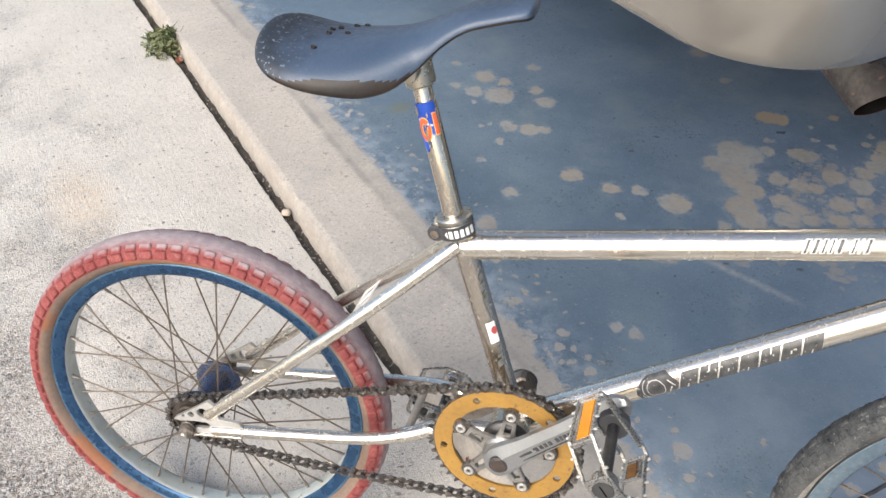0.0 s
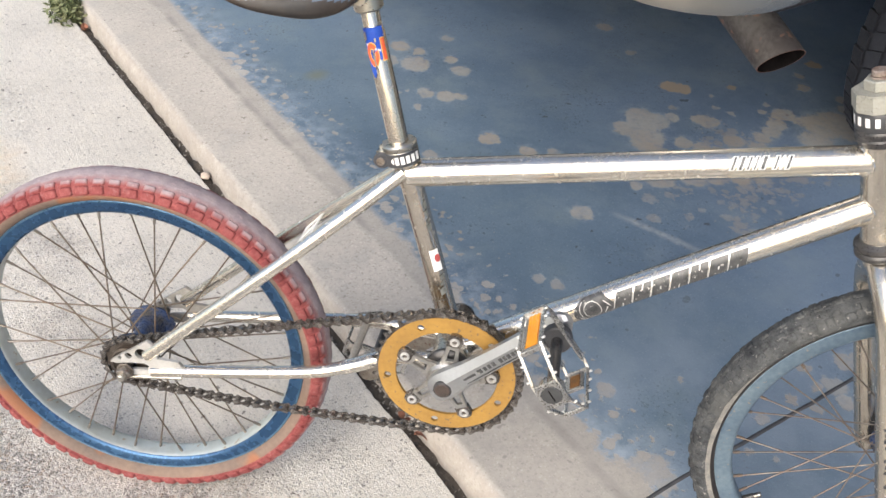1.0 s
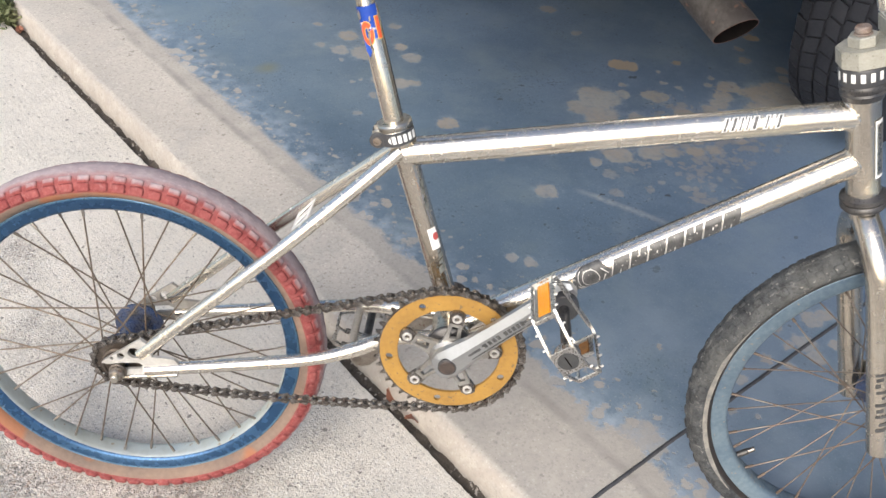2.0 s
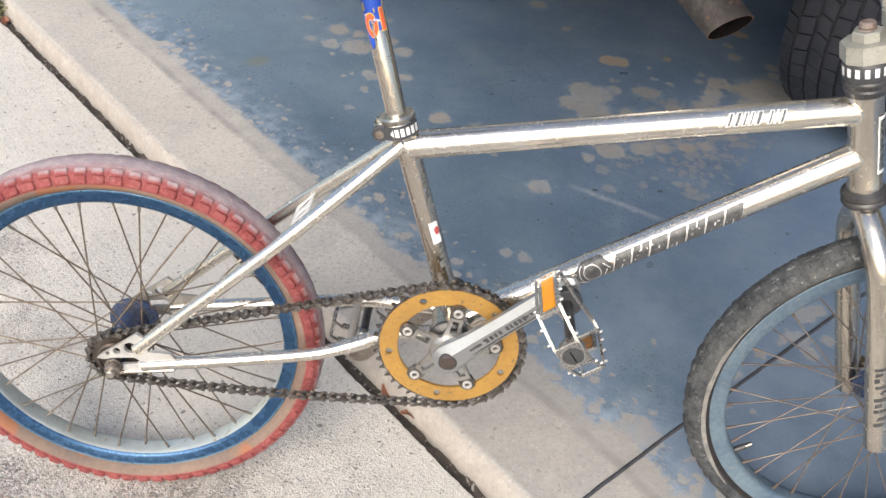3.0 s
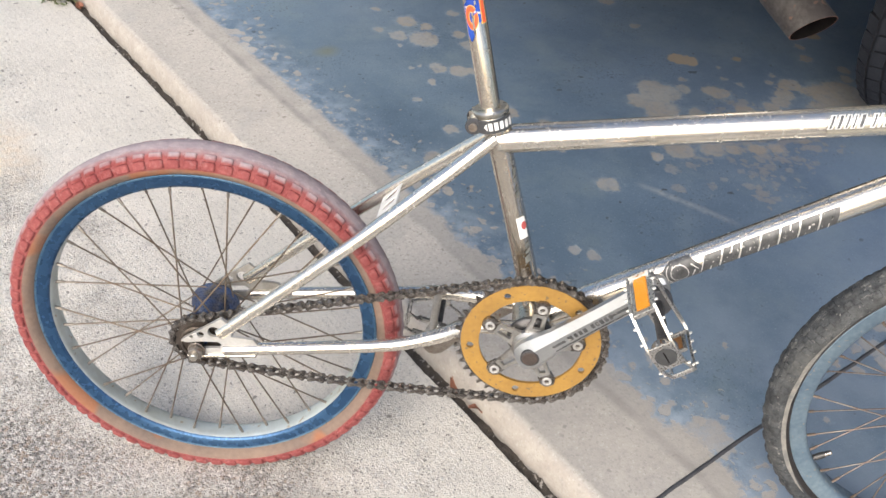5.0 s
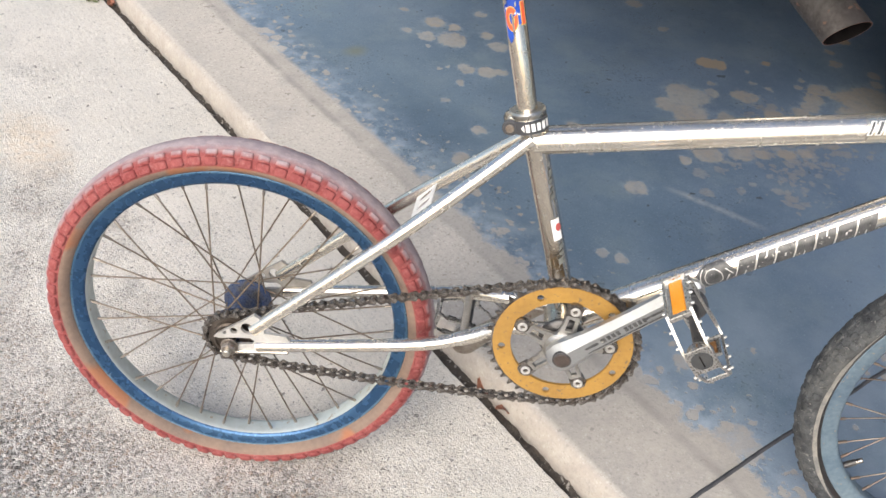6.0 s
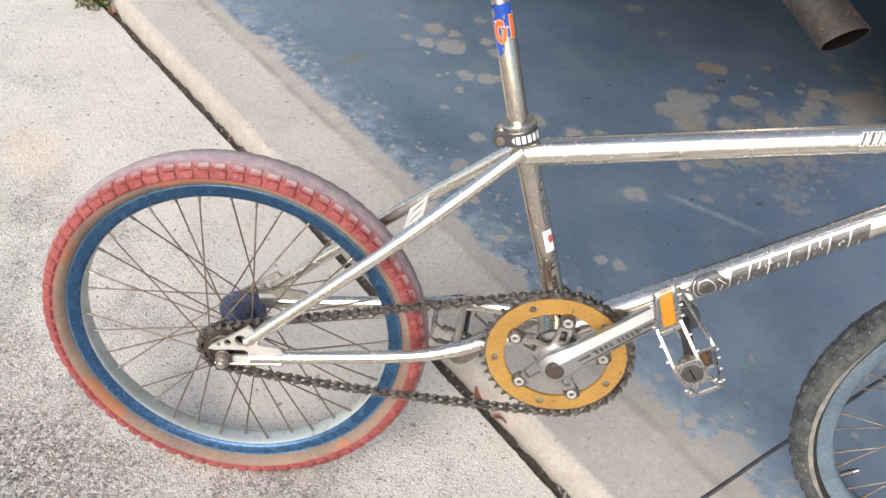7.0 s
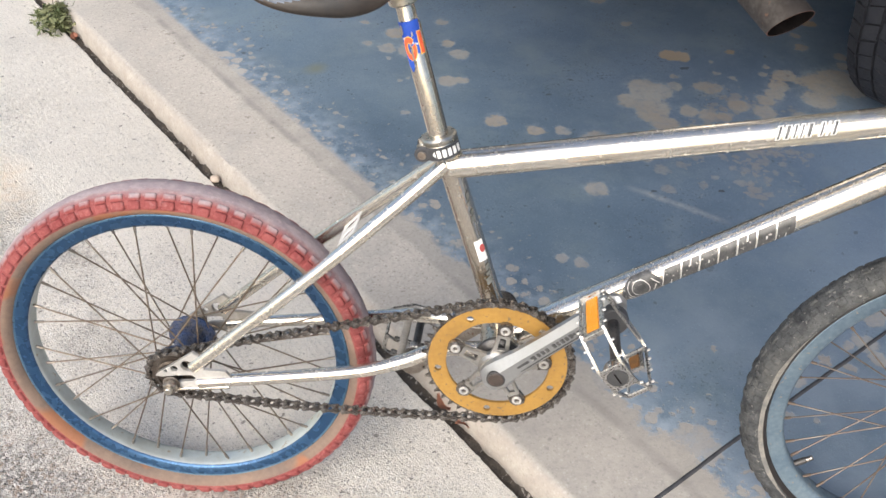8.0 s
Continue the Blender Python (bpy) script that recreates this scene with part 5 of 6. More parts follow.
def build_crank(sign):
    """sign -1: the right-hand crank with its prints; 1: the left-hand one, which points the other way."""
    a = CRANK if sign < 0 else CRANK + math.pi
    m = Matrix.Translation(BB) @ pose(0, 0, 0, 0, -math.degrees(a), 0)
    y0, y1 = (-0.066, -0.082) if sign < 0 else (0.066, 0.082)
    bm = bmesh.new()
    # lofted arm along local X: width and thickness change from boss to pedal end
    secs = []
    for u, w, th in ((-0.0165, 0.010, 0.009), (-0.012, 0.0150, 0.010), (0.0, 0.0175, 0.0105), (0.015, 0.0160, 0.0100), (0.04, 0.0130, 0.0080), (0.09, 0.0118, 0.0070), (0.14, 0.0122, 0.0068), (0.160, 0.0145, 0.0072), (0.171, 0.0150, 0.0074), (0.181, 0.0115, 0.0070), (0.186, 0.006, 0.0060)):
        yc = y0 + (y1 - y0) * max(0, u) / 0.171
        c = 0.26
        ring = [(-1 + c, sign), (0.30, sign), (1, 0.15 * sign), (1, -sign * (1 - c)), (1 - c, -sign), (-1 + c, -sign), (-1, -sign * (1 - c)), (-1, sign * (1 - c))]
        secs.append([bm.verts.new(m @ Vector((u, yc + py * th, pz * w))) for pz, py in ring])
    for p, q in zip(secs, secs[1:]):
        for k in range(8):
            bm.faces.new((p[k], p[(k + 1) % 8], q[(k + 1) % 8], q[k]))
    bm.faces.new(secs[0]), bm.faces.new(secs[-1][::-1])
    # the left arm takes a darker grey metal than the right
    arm = part("crank_arm", bm, CRANK_ALLOY if sign < 0 else STEEL, bike, "polished alloy crank arm" if sign < 0 else "dark grey crank arm", sharp=30)
    face = lambda u: y0 + (y1 - y0) * u / 0.171 + sign * (0.0103 if u < 0.02 else 0.0079 if u < 0.06 else 0.0071)
    bm = bmesh.new()
    y = face(0)
    rod(bm, m @ Vector((0, y - sign * 0.004, 0)), m @ Vector((0, y + sign * 0.0012, 0)), 0.0112, 28, 0.0008)
    part("boss_ring", bm, BLACK_METAL, arm, "dark ring round the dust cap")
    bm = bmesh.new()
    rod(bm, m @ Vector((0, y, 0)), m @ Vector((0, y + sign * 0.0022, 0)), 0.0092 if sign < 0 else 0.0180, 24, 0.0008)
    part("dust_cap", bm, shader("brown_dust_cap", (0.085, 0.062, 0.052), 0.5, 0.3, (0.045, 0.036, 0.032), 0.5, 80) if sign < 0 else BLACK, arm, "dull brown dust cap" if sign < 0 else "black dust cap")
    if sign < 0:
        bm = bmesh.new()
        def bar(u0, u1, w0, w1):
            uc, wc = (u0 + u1) / 2, (w0 + w1) / 2
            yy = face(uc)
            slope = math.degrees(math.atan2((y1 - y0), 0.171))
            block(bm, m @ Matrix.Translation((uc, yy - 0.0002, wc)) @ pose(0, 0, 0, 0, 0, slope), (u1 - u0, 0.0012, w1 - w0), 0)
        bar(0.021, 0.049, -0.0040, -0.0012)
        bar(0.112, 0.150, -0.0030, -0.0006)
        # thin dark line along the arm's lower edge
        for k in range(12):
            bar(0.022 + 0.0105 * k, 0.0330 + 0.0105 * k, -0.0096 + 0.0001 * k, -0.0085 + 0.0001 * k)
        u = 0.0535
        for w in (0.0072, 0.0050, 0.0050, 0.0050, 0.003, 0.0046, 0.0042, 0.0050, 0.0046, 0.0046):
            if w > 0.0035:
                bar(u, u + 0.8 * w, -0.0050, 0.0004)
            u += w + 0.0014
        part("crank_print", bm, INK, arm, "dark grooves, a dark edge line and a row of small dark bars")
    return m


def build_pedal(sign):
    """sign -1: the right-hand pedal; 1: the left-hand one, without reflectors."""
    a = CRANK if sign < 0 else CRANK + math.pi
    centre = BB + Vector((0.1705 * math.cos(a), 0, 0.1705 * math.sin(a)))
    # local x across the platform, y outwards along the spindle, z its thickness
    turn = 50 if sign < 0 else 12
    base = Matrix.Translation(centre) @ pose(0, 0, 0, 0, turn, 0)
    out = lambda x, y, z: base @ Vector((x, sign * y, z))
    bm = bmesh.new()
    rod(bm, out(0, 0.078, 0), out(0, 0.106, 0), 0.0080, 18, 0.001)
    rod(bm, out(0, 0.104, 0), out(0, 0.190, 0), 0.0060, 20, 0.001)
    pedal = part("pedal", bm, BLACK_METAL, bike, "silver alloy cage pedal" + (" with amber reflectors" if sign < 0 else ""))
    bm = bmesh.new()
    spun(bm, frame_at(out(0, 0.184, 0), Vector((0, sign, 0))), [(0.0070, 0.0), (0.0120, 0.0), (0.0132, 0.0015), (0.0132, 0.0130), (0.0122, 0.0145), (0.0108, 0.0145), (0.0104, 0.012), (0.0070, 0.012)], 28, True)
    part("end_ring", bm, CAGE, pedal, "silver ring round the end cap")
    bm = bmesh.new()
    rod(bm, out(0, 0.100, 0), out(0, 0.112, 0), 0.0165, 24, 0.0015)
    part("inner_cover", bm, BLACK if sign < 0 else CAGE, pedal, "black bearing cover" if sign < 0 else "")
    for z in (-0.0125, 0.0125):
        bm = bmesh.new()
        loop = [(-0.032, 0.104), (-0.046, 0.112), (-0.047, 0.176), (-0.016, 0.199), (0.016, 0.199), (0.047, 0.176), (0.046, 0.112), (0.032, 0.104)]
        inner = [(-0.030, 0.1075), (-0.0430, 0.1140), (-0.0440, 0.1745), (-0.0140, 0.1950), (0.0140, 0.1950), (0.0440, 0.1745), (0.0430, 0.1140), (0.030, 0.1075)]
        m = base @ (Matrix.Diagonal((1, sign, 1, 1))) @ Matrix.Translation((0, 0, z))
        plate(bm, m, loop, 0.0030, [inner], 0.0006)
        block(bm, m @ Matrix.Translation((0, 0.112, 0)), (0.066, 0.006, 0.0026), 0.0006)
        part("cage_plate", bm, CAGE, pedal, "bright cage plate")
        zs = 1 if z > 0 else -1
        for k, (x, y) in enumerate([(-0.0455, 0.118), (-0.0455, 0.132), (-0.0455, 0.150), (-0.0455, 0.168), (-0.033, 0.184), (-0.020, 0.1945), (0.020, 0.1945), (0.033, 0.184), (0.0455, 0.168), (0.0455, 0.150), (0.0455, 0.132), (0.0455, 0.118)]):
            bm = bmesh.new()
            rod(bm, out(x, y, z), out(x, y, z + zs * 0.0044), 0.0014, 8, 0.0003)
            part("pin", bm, BRIGHT, pedal)
    # end bridge that ties the two plates beyond the spindle
    bm = bmesh.new()
    block(bm, base @ Matrix.Translation((0, sign * 0.1985, 0)), (0.030, 0.0022, 0.024), 0.0006)
    part("end_bridge", bm, CAGE, pedal)
    for sx in (-1, 1):
        bm = bmesh.new()
        block(bm, base @ Matrix.Translation((sx * 0.0440, sign * 0.1150, 0)), (0.006, 0.0024, 0.0235), 0.0006)
        part("inner_bracket", bm, CAGE, pedal)
        bm = bmesh.new()
        block(bm, base @ Matrix.Translation((sx * 0.0425, sign * 0.1790, 0)), (0.0050, 0.0024, 0.0235), 0.0006)
        part("outer_bracket", bm, CAGE, pedal)
        if sign > 0:
            continue
        # reflector in its open frame
        long = 0.0540 if sx < 0 else 0.020
        yc = 0.1450 if sx < 0 else 0.134
        m = base @ Matrix.Translation((sx * 0.0415, sign * yc, 0)) @ pose(0, 0, 0, 0, 90, 0)
        bm = bmesh.new()
        h, w = long / 2, 0.0072 if sx < 0 else 0.0060
        plate(bm, m, [(-w - 0.0036, -h - 0.0026), (w + 0.0036, -h - 0.0026), (w + 0.0036, h + 0.0026), (-w - 0.0036, h + 0.0026)], 0.0040, [[(-w, -h), (w, -h), (w, h), (-w, h)]], 0.0004)
        holder = part("reflector_frame", bm, CAGE, pedal, "thin alloy reflector frame")
        # the forward reflector's colour is browned for the shade it sits in
        bm = bmesh.new()
        block(bm, m, (2 * w, 2 * h, 0.0044), 0.0009)
        part("reflector", bm, AMBER if sx < 0 else AMBER_SHADED, holder, "amber plastic reflector" if sx < 0 else "amber reflector in a darker, shaded brown")
    bm = bmesh.new()
    rod(bm, out(0, 0.192, 0), out(0, 0.2005, 0), 0.0106, 28, 0.0008)
    cap = part("end_cap", bm, CAP, pedal, "dark grey slotted end cap")
    # black strip laid on the cap for the slot's shade
    bm = bmesh.new()
    block(bm, base @ Matrix.Translation((0, sign * 0.2006, 0)) @ pose(0, 0, 0, 0, 52 - turn, 0), (0.0135, 0.0010, 0.0012), 0)
    part("slot", bm, SOOT_SHADE, cap)


def build_chain():
    R1, R2 = 0.0888, 0.0324
    c1, c2 = Vector((BB.x, BB.z)), Vector((REAR.x, REAR.z))
    d = c1 - c2
    base = math.atan2(d.y, d.x)
    tilt = math.acos((R1 - R2) / d.length)
    # contact angles, upper and lower run
    up, low = base + math.pi - tilt, base - math.pi + tilt
    at = lambda c, R, a: Vector((c.x + R * math.cos(a), c.y + R * math.sin(a)))
    path = []
    n = 60
    for k in range(n + 1):  # over the chainring, from its lower to its upper contact, through its front
        a = low + (up - low) * k / n
        path.append(at(c1, R1, a))
    p, q = at(c1, R1, up), at(c2, R2, up)
    path += [p.lerp(q, k / 40) for k in range(1, 40)]
    for k in range(31):  # round the back of the sprocket
        a = up + (2 * math.pi - (up - low)) * k / 30
        path.append(at(c2, R2, a))
    p, q = at(c2, R2, low), at(c1, R1, low)
    for k in range(1, 40):
        f = k / 40
        path.append(p.lerp(q, f) + Vector((0, -0.012 * 4 * f * (1 - f) * 0.5)))
    path.append(path[0])
    run = [0.0]
    for a, b in zip(path, path[1:]):
        run.append(run[-1] + (b - a).length)
    count = 2 * round(run[-1] / 0.0127 / 2)
    step = run[-1] / count

    def spot(s):
        s %= run[-1]
        k = max(i for i, r in enumerate(run) if r <= s)
        k = min(k, len(path) - 2)
        return path[k].lerp(path[k + 1], (s - run[k]) / max(run[k + 1] - run[k], 1e-9))

    pins = [spot(k * step) for k in range(count)]
    bm = bmesh.new()
    for p in pins:
        rod(bm, (p.x, CHAIN_Y - 0.0030, p.y), (p.x, CHAIN_Y + 0.0030, p.y), 0.0034, 8)
    chain = part("chain", bm, CHAIN, bike, "dirty brown roller chain")

    def link(half_gap, r, waist, thick, pin):
        b = bmesh.new()
        L = step / 2
        outline = []
        for k in range(9):
            a = math.pi / 2 + 0.5 + (math.pi - 1.0) * k / 8
            outline.append((-L + r * math.cos(a), r * math.sin(a)))
        outline += [(0, -waist)]
        for k in range(9):
            a = -math.pi / 2 + 0.5 + (math.pi - 1.0) * k / 8
            outline.append((L + r * math.cos(a), r * math.sin(a)))
        outline += [(0, waist)]
        for sg in (-1, 1):
            plate(b, Matrix.Translation((0, sg * half_gap, 0)) @ FACE, outline, thick)
        if pin:
            for x in (-L, L):
                rod(b, (x, -half_gap - thick / 2 - 0.0007, 0), (x, half_gap + thick / 2 + 0.0007, 0), 0.0019, 8, 0.0004)
        return mesh_of(b, "link", CHAIN, sharp=30)

    kinds = link(0.0033, 0.0045, 0.0016, 0.0011, False), link(0.0046, 0.0051, 0.0017, 0.0011, True)
    for k in range(count):
        p, q = pins[k], pins[(k + 1) % count]
        ob = new("link", kinds[k % 2])
        ob.parent = chain
        ob.matrix_basis = Matrix.Translation(((p.x + q.x) / 2, CHAIN_Y, (p.y + q.y) / 2)) @ pose(0, 0, 0, 0, -math.degrees(math.atan2(q.y - p.y, q.x - p.x)), 0)


build_chainring()
build_crank(-1)
build_crank(1)
build_pedal(-1)
build_pedal(1)
build_chain()

# ---- seat
POST_LOW = Vector((0.3415, 0, 0.565))


def build_seat_post():
    top = POST_LOW + POST * 0.190
    bm = bmesh.new()
    sweep(bm, [POST_LOW - POST * 0.02, POST_LOW + POST * 0.150, POST_LOW + POST * 0.153, top], [0.0111, 0.0111, 0.0098, 0.0098], 28)
    post = part("seat_post", bm, WARM_NICKEL, bike)
    a, b = POST_LOW, top
    # torn blue sticker: a whole upper band, a tattered lower corner, an orange ring and bar with yellow edges
    bm = bmesh.new()
    low = [(0.1225 + 0.0022 * noise.noise((d * 0.11, 2, 0)) + (0.010 if d > 46 else 0), d) for d in range(-54, 63, 4)]
    high = [(0.1565 + 0.0014 * noise.noise((d * 0.13, 5, 0)), d) for d in range(-54, 63, 4)]
    wrapped(bm, a, b, 0.0111, (low, high), up=0.0006)
    low = [(0.1025 + 0.00036 * abs(d + 34) + 0.0018 * noise.noise((d * 0.2, 8, 0)), d) for d in range(-54, -3, 4)]
    high = [(0.1230, d) for d in range(-54, -3, 4)]
    wrapped(bm, a, b, 0.0111, (low, high), up=0.0006)
    st = part("post_sticker", bm, STICKER_BLUE, post, "torn blue sticker with an orange-red emblem")
    shapes = ((0.1205, 0.1450, 32, 58),)
    turn = [radians(q) for q in range(40, 381, 20)]
    for m, g, up in ((STICKER_EDGE, 0.0, 0.0010), (STICKER_RED, 0.0009, 0.0014)):
        bm = bmesh.new()
        for s, e, d0, d1 in shapes:
            wrapped(bm, a, b, 0.0111, band(s + g, e - g, d0 + g * 4200, d1 - g * 4200, 6), up=up)
        rings = [[(0.1285 + h * math.sin(q), -15 + w * math.cos(q)) for q in turn] for h, w in ((0.0133 - g, 33 - g * 4200), (0.0058 + g, 11 + g * 4200))]
        wrapped(bm, a, b, 0.0111, rings, up=up)
        part("sticker_emblem", bm, m, st)
    bm = bmesh.new()
    for s, e, d0, d1, sl in ((0.142, 0.150, -48, -30, 0.003), (0.146, 0.1545, -40, -34, -0.002), (0.108, 0.1330, -14, -5, 0.002), (0.1400, 0.1445, 6, 14, 0.002)):
        wrapped(bm, a, b, 0.0111, band(s, e, d0, d1, 5, sl), up=0.0017)
    part("worn_patch", bm, CHROME_DULL, st, "torn bare patch of the sticker")
    # seat clamp: plated collar, black band with a row of white squares, two round ears and a bolt
    bm = bmesh.new()
    m = frame_at(POST_LOW + POST * 0.0135, POST, (1, 0, 0))
    spun(bm, m, [(0.0125, -0.0105), (0.0188, -0.0105), (0.0196, -0.0095), (0.0196, 0.0040), (0.0188, 0.0050), (0.0188, 0.0062), (0.0196, 0.0072), (0.0196, 0.0110), (0.0180, 0.0128), (0.0115, 0.0128)], 40, True)
    for sg in (-1, 1):
        block(bm, m @ Matrix.Translation((-0.0165, sg * 0.0075, 0.0030)), (0.017, 0.0100, 0.0170), 0.0045, 3)
    clamp = part("seat_clamp", bm, CHROME_DULL, bike, "plated seat clamp with black band and white squares")
    bm = bmesh.new()
    arc = list(range(-75, 84, 6))
    rows = [[bm.verts.new(m @ Vector((r * math.sin(radians(k)), -r * math.cos(radians(k)), h))) for k in arc] for r, h in ((0.0198, -0.0108), (0.0209, -0.0098), (0.0209, 0.0040), (0.0198, 0.0050))]
    for lo, hi in zip(rows, rows[1:]):
        for k in range(len(arc) - 1):
            bm.faces.new((lo[k], lo[k + 1], hi[k + 1], hi[k]))
    for sg in (-1, 1):
        o = m @ Vector((-0.0195, sg * 0.0105, -0.0020))
        rod(bm, o, m @ Vector((-0.0195, sg * 0.0165, -0.0020)), 0.0092, 26, 0.0018)
        block(bm, m @ Matrix.Translation((-0.0120, sg * 0.0135, -0.0024)), (0.014, 0.0052, 0.0140), 0.0018)
    part("clamp_band", bm, BLACK, clamp, "black band with rounded ears")
    bm = bmesh.new()
    wedge = [(-22, -0.0024), (-12, -0.0066), (-12, 0.0018)]
    bm.faces.new([bm.verts.new(m @ Vector((0.0213 * math.sin(radians(a)), -0.0213 * math.cos(radians(a)), h))) for a, h in wedge])
    part("white_wedge", bm, WHITE, clamp)
    for k in range(-2, 74, 17):
        bm = bmesh.new()
        pts = [(k - 5.5, -0.0068), (k + 6, -0.0068), (k + 6, 0.0022), (k - 5.5, 0.0022)]
        bm.faces.new([bm.verts.new(m @ Vector((0.0213 * math.sin(radians(a)), -0.0213 * math.cos(radians(a)), h))) for a, h in pts])
        part("white_square", bm, WHITE, clamp)
    for sg in (1, -1):
        bm = bmesh.new()
        fr = frame_at(m @ Vector((-0.0200, sg * 0.0160, -0.0020)), m.to_3x3() @ Vector((0, sg, 0)))
        spun(bm, fr, [(0.0022, 0.0), (0.0044, 0.0), (0.0048, 0.0006), (0.0048, 0.0018), (0.0042, 0.0024), (0.0024, 0.0024), (0.0022, 0.0012), (0, 0.0012)], 18)
        part("clamp_bolt", bm, RUSTY, clamp, "rusty socket-head clamp bolt")


def build_saddle():
    # length ahead, half width, height of the skirt's edge, of the shoulder and of the middle
    secs = [
        (0.1330, 0.012, 0.764, 0.768, 0.768), (0.1345, 0.034, 0.760, 0.770, 0.770), (0.1400, 0.052, 0.755, 0.771, 0.771), (0.150, 0.066, 0.750, 0.7695, 0.7695),
        (0.165, 0.0740, 0.7435, 0.7670, 0.7670), (0.190, 0.0755, 0.7375, 0.7655, 0.7655), (0.220, 0.0730, 0.7350, 0.7685, 0.7685), (0.250, 0.0660, 0.7350, 0.7745, 0.7745),
        (0.276, 0.0545, 0.7430, 0.7820, 0.7820), (0.298, 0.0420, 0.7620, 0.7915, 0.7915), (0.318, 0.0385, 0.7850, 0.8025, 0.8025), (0.340, 0.0335, 0.8020, 0.8130, 0.8130),
        (0.368, 0.0300, 0.8120, 0.8205, 0.8205), (0.388, 0.0275, 0.8175, 0.8265, 0.8265), (0.396, 0.0235, 0.8190, 0.8275, 0.8280), (0.3985, 0.013, 0.8190, 0.8258, 0.8268),
    ]
    n = 60
    bm = bmesh.new()
    rings = []
    fine = []
    for i in range(len(secs) - 1):
        p = [np.array(secs[min(max(j, 0), len(secs) - 1)]) for j in (i - 1, i, i + 1, i + 2)]
        for t in (0.0, 0.25, 0.5, 0.75):
            fine.append(tuple(0.5 * (2 * p[1] + (p[2] - p[0]) * t + (2 * p[0] - 5 * p[1] + 4 * p[2] - p[3]) * t * t + (3 * p[1] - p[0] - 3 * p[2] + p[3]) * t ** 3)))
    for x, w, ze, zs, zm in fine + [secs[-1]]:
        ring = []
        for k in range(n + 1):
            t = math.pi * (k / n - 0.5)
            ring.append(bm.verts.new((x, w * math.sin(t), ze + (max(zs, zm) + 0.003 - ze) * math.cos(t) ** 0.8 if 0 < k < n else ze)))
        # the skirt's edge curls under
        lip = [[bm.verts.new((x, sg * w * f, ze - dz)) for f, dz in ((0.985, 0.0012), (0.94, 0.0028), (0.84, 0.0036))] for sg in (-1, 1)]
        rings.append(lip[0][::-1] + ring + lip[1])
    for a, b in zip(rings, rings[1:]):
        # the lower skirt is painted black for the shade under the belly
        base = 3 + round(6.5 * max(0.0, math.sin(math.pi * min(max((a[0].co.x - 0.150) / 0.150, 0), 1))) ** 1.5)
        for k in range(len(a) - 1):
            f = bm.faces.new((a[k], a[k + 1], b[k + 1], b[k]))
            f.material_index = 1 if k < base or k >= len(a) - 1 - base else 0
    bm.faces.new(rings[0]), bm.faces.new(rings[-1][::-1])
    saddle = part("saddle", bm, [SADDLE, SHADE_BLACK], bike, "scuffed navy blue moulded plastic saddle", sharp=75)
    mod = saddle.modifiers.new("thickness", "SOLIDIFY")
    mod.thickness, mod.offset = 0.003, -1
    def skin(x, y):
        """Height of the saddle's top over a place in its plan."""
        for p, q in zip(secs, secs[1:]):
            if p[0] <= x <= q[0]:
                f = (x - p[0]) / (q[0] - p[0])
                w, ze, zt = [u + (v - u) * f for u, v in zip((p[1], p[2], max(p[3:]) + 0.003), (q[1], q[2], max(q[3:]) + 0.003))]
                return ze + (zt - ze) * (1 - min(abs(y) / w, 0.99) ** 2) ** 0.4
        return secs[-1][3]

    # drilled vent holes, as dark plugs set in the skin
    for x, y in ((0.1940, -0.0365), (0.1968, -0.0030), (0.2155, -0.0010), (0.1960, 0.0090), (0.2030, 0.0150), (0.2150, 0.0280), (0.2245, 0.0330)):
        z = skin(x, y) + 0.0008
        bm = bmesh.new()
        spun(bm, Matrix.Translation((x, y, z)), [(0.0020, -0.003), (0.0030, -0.003), (0.0030, 0.0004), (0.0024, 0.0007), (0.0020, 0.0002)], 14, True)
        rod(bm, (x, y, z - 0.003), (x, y, z - 0.0002), 0.0021, 12)
        part("vent_hole", bm, SHADE_BLACK, saddle, "dark vent hole")
    bm = bmesh.new()
    for side in (-1, 1):
        sweep(bm, smooth_line([(0.180, side * 0.030, 0.744), (0.21, side * 0.024, 0.738), (0.25, side * 0.022, 0.739), (0.285, side * 0.020, 0.752), (0.318, side * 0.010, 0.786)], 6), 0.0035, 10)
    part("saddle_rails", bm, CHROME_DULL, saddle, "steel saddle rails")
    bm = bmesh.new()
    p = POST_LOW + POST * 0.172
    rod(bm, p, p + POST * 0.034, 0.0155, 24, 0.002)
    rod(bm, p + POST * 0.020 + Vector((0, -0.030, 0)), p + POST * 0.020 + Vector((0, 0.030, 0)), 0.0085, 18, 0.001)
    for side in (-1, 1):
        rod(bm, p + POST * 0.020 + Vector((-0.012, side * 0.018, -0.002)), p + POST * 0.020 + Vector((-0.012, side * 0.027, -0.002)), 0.0100, 22, 0.002)
    part("saddle_clamp", bm, CHROME_DULL, bike, "tarnished saddle clamp")


build_seat_post()
build_saddle()


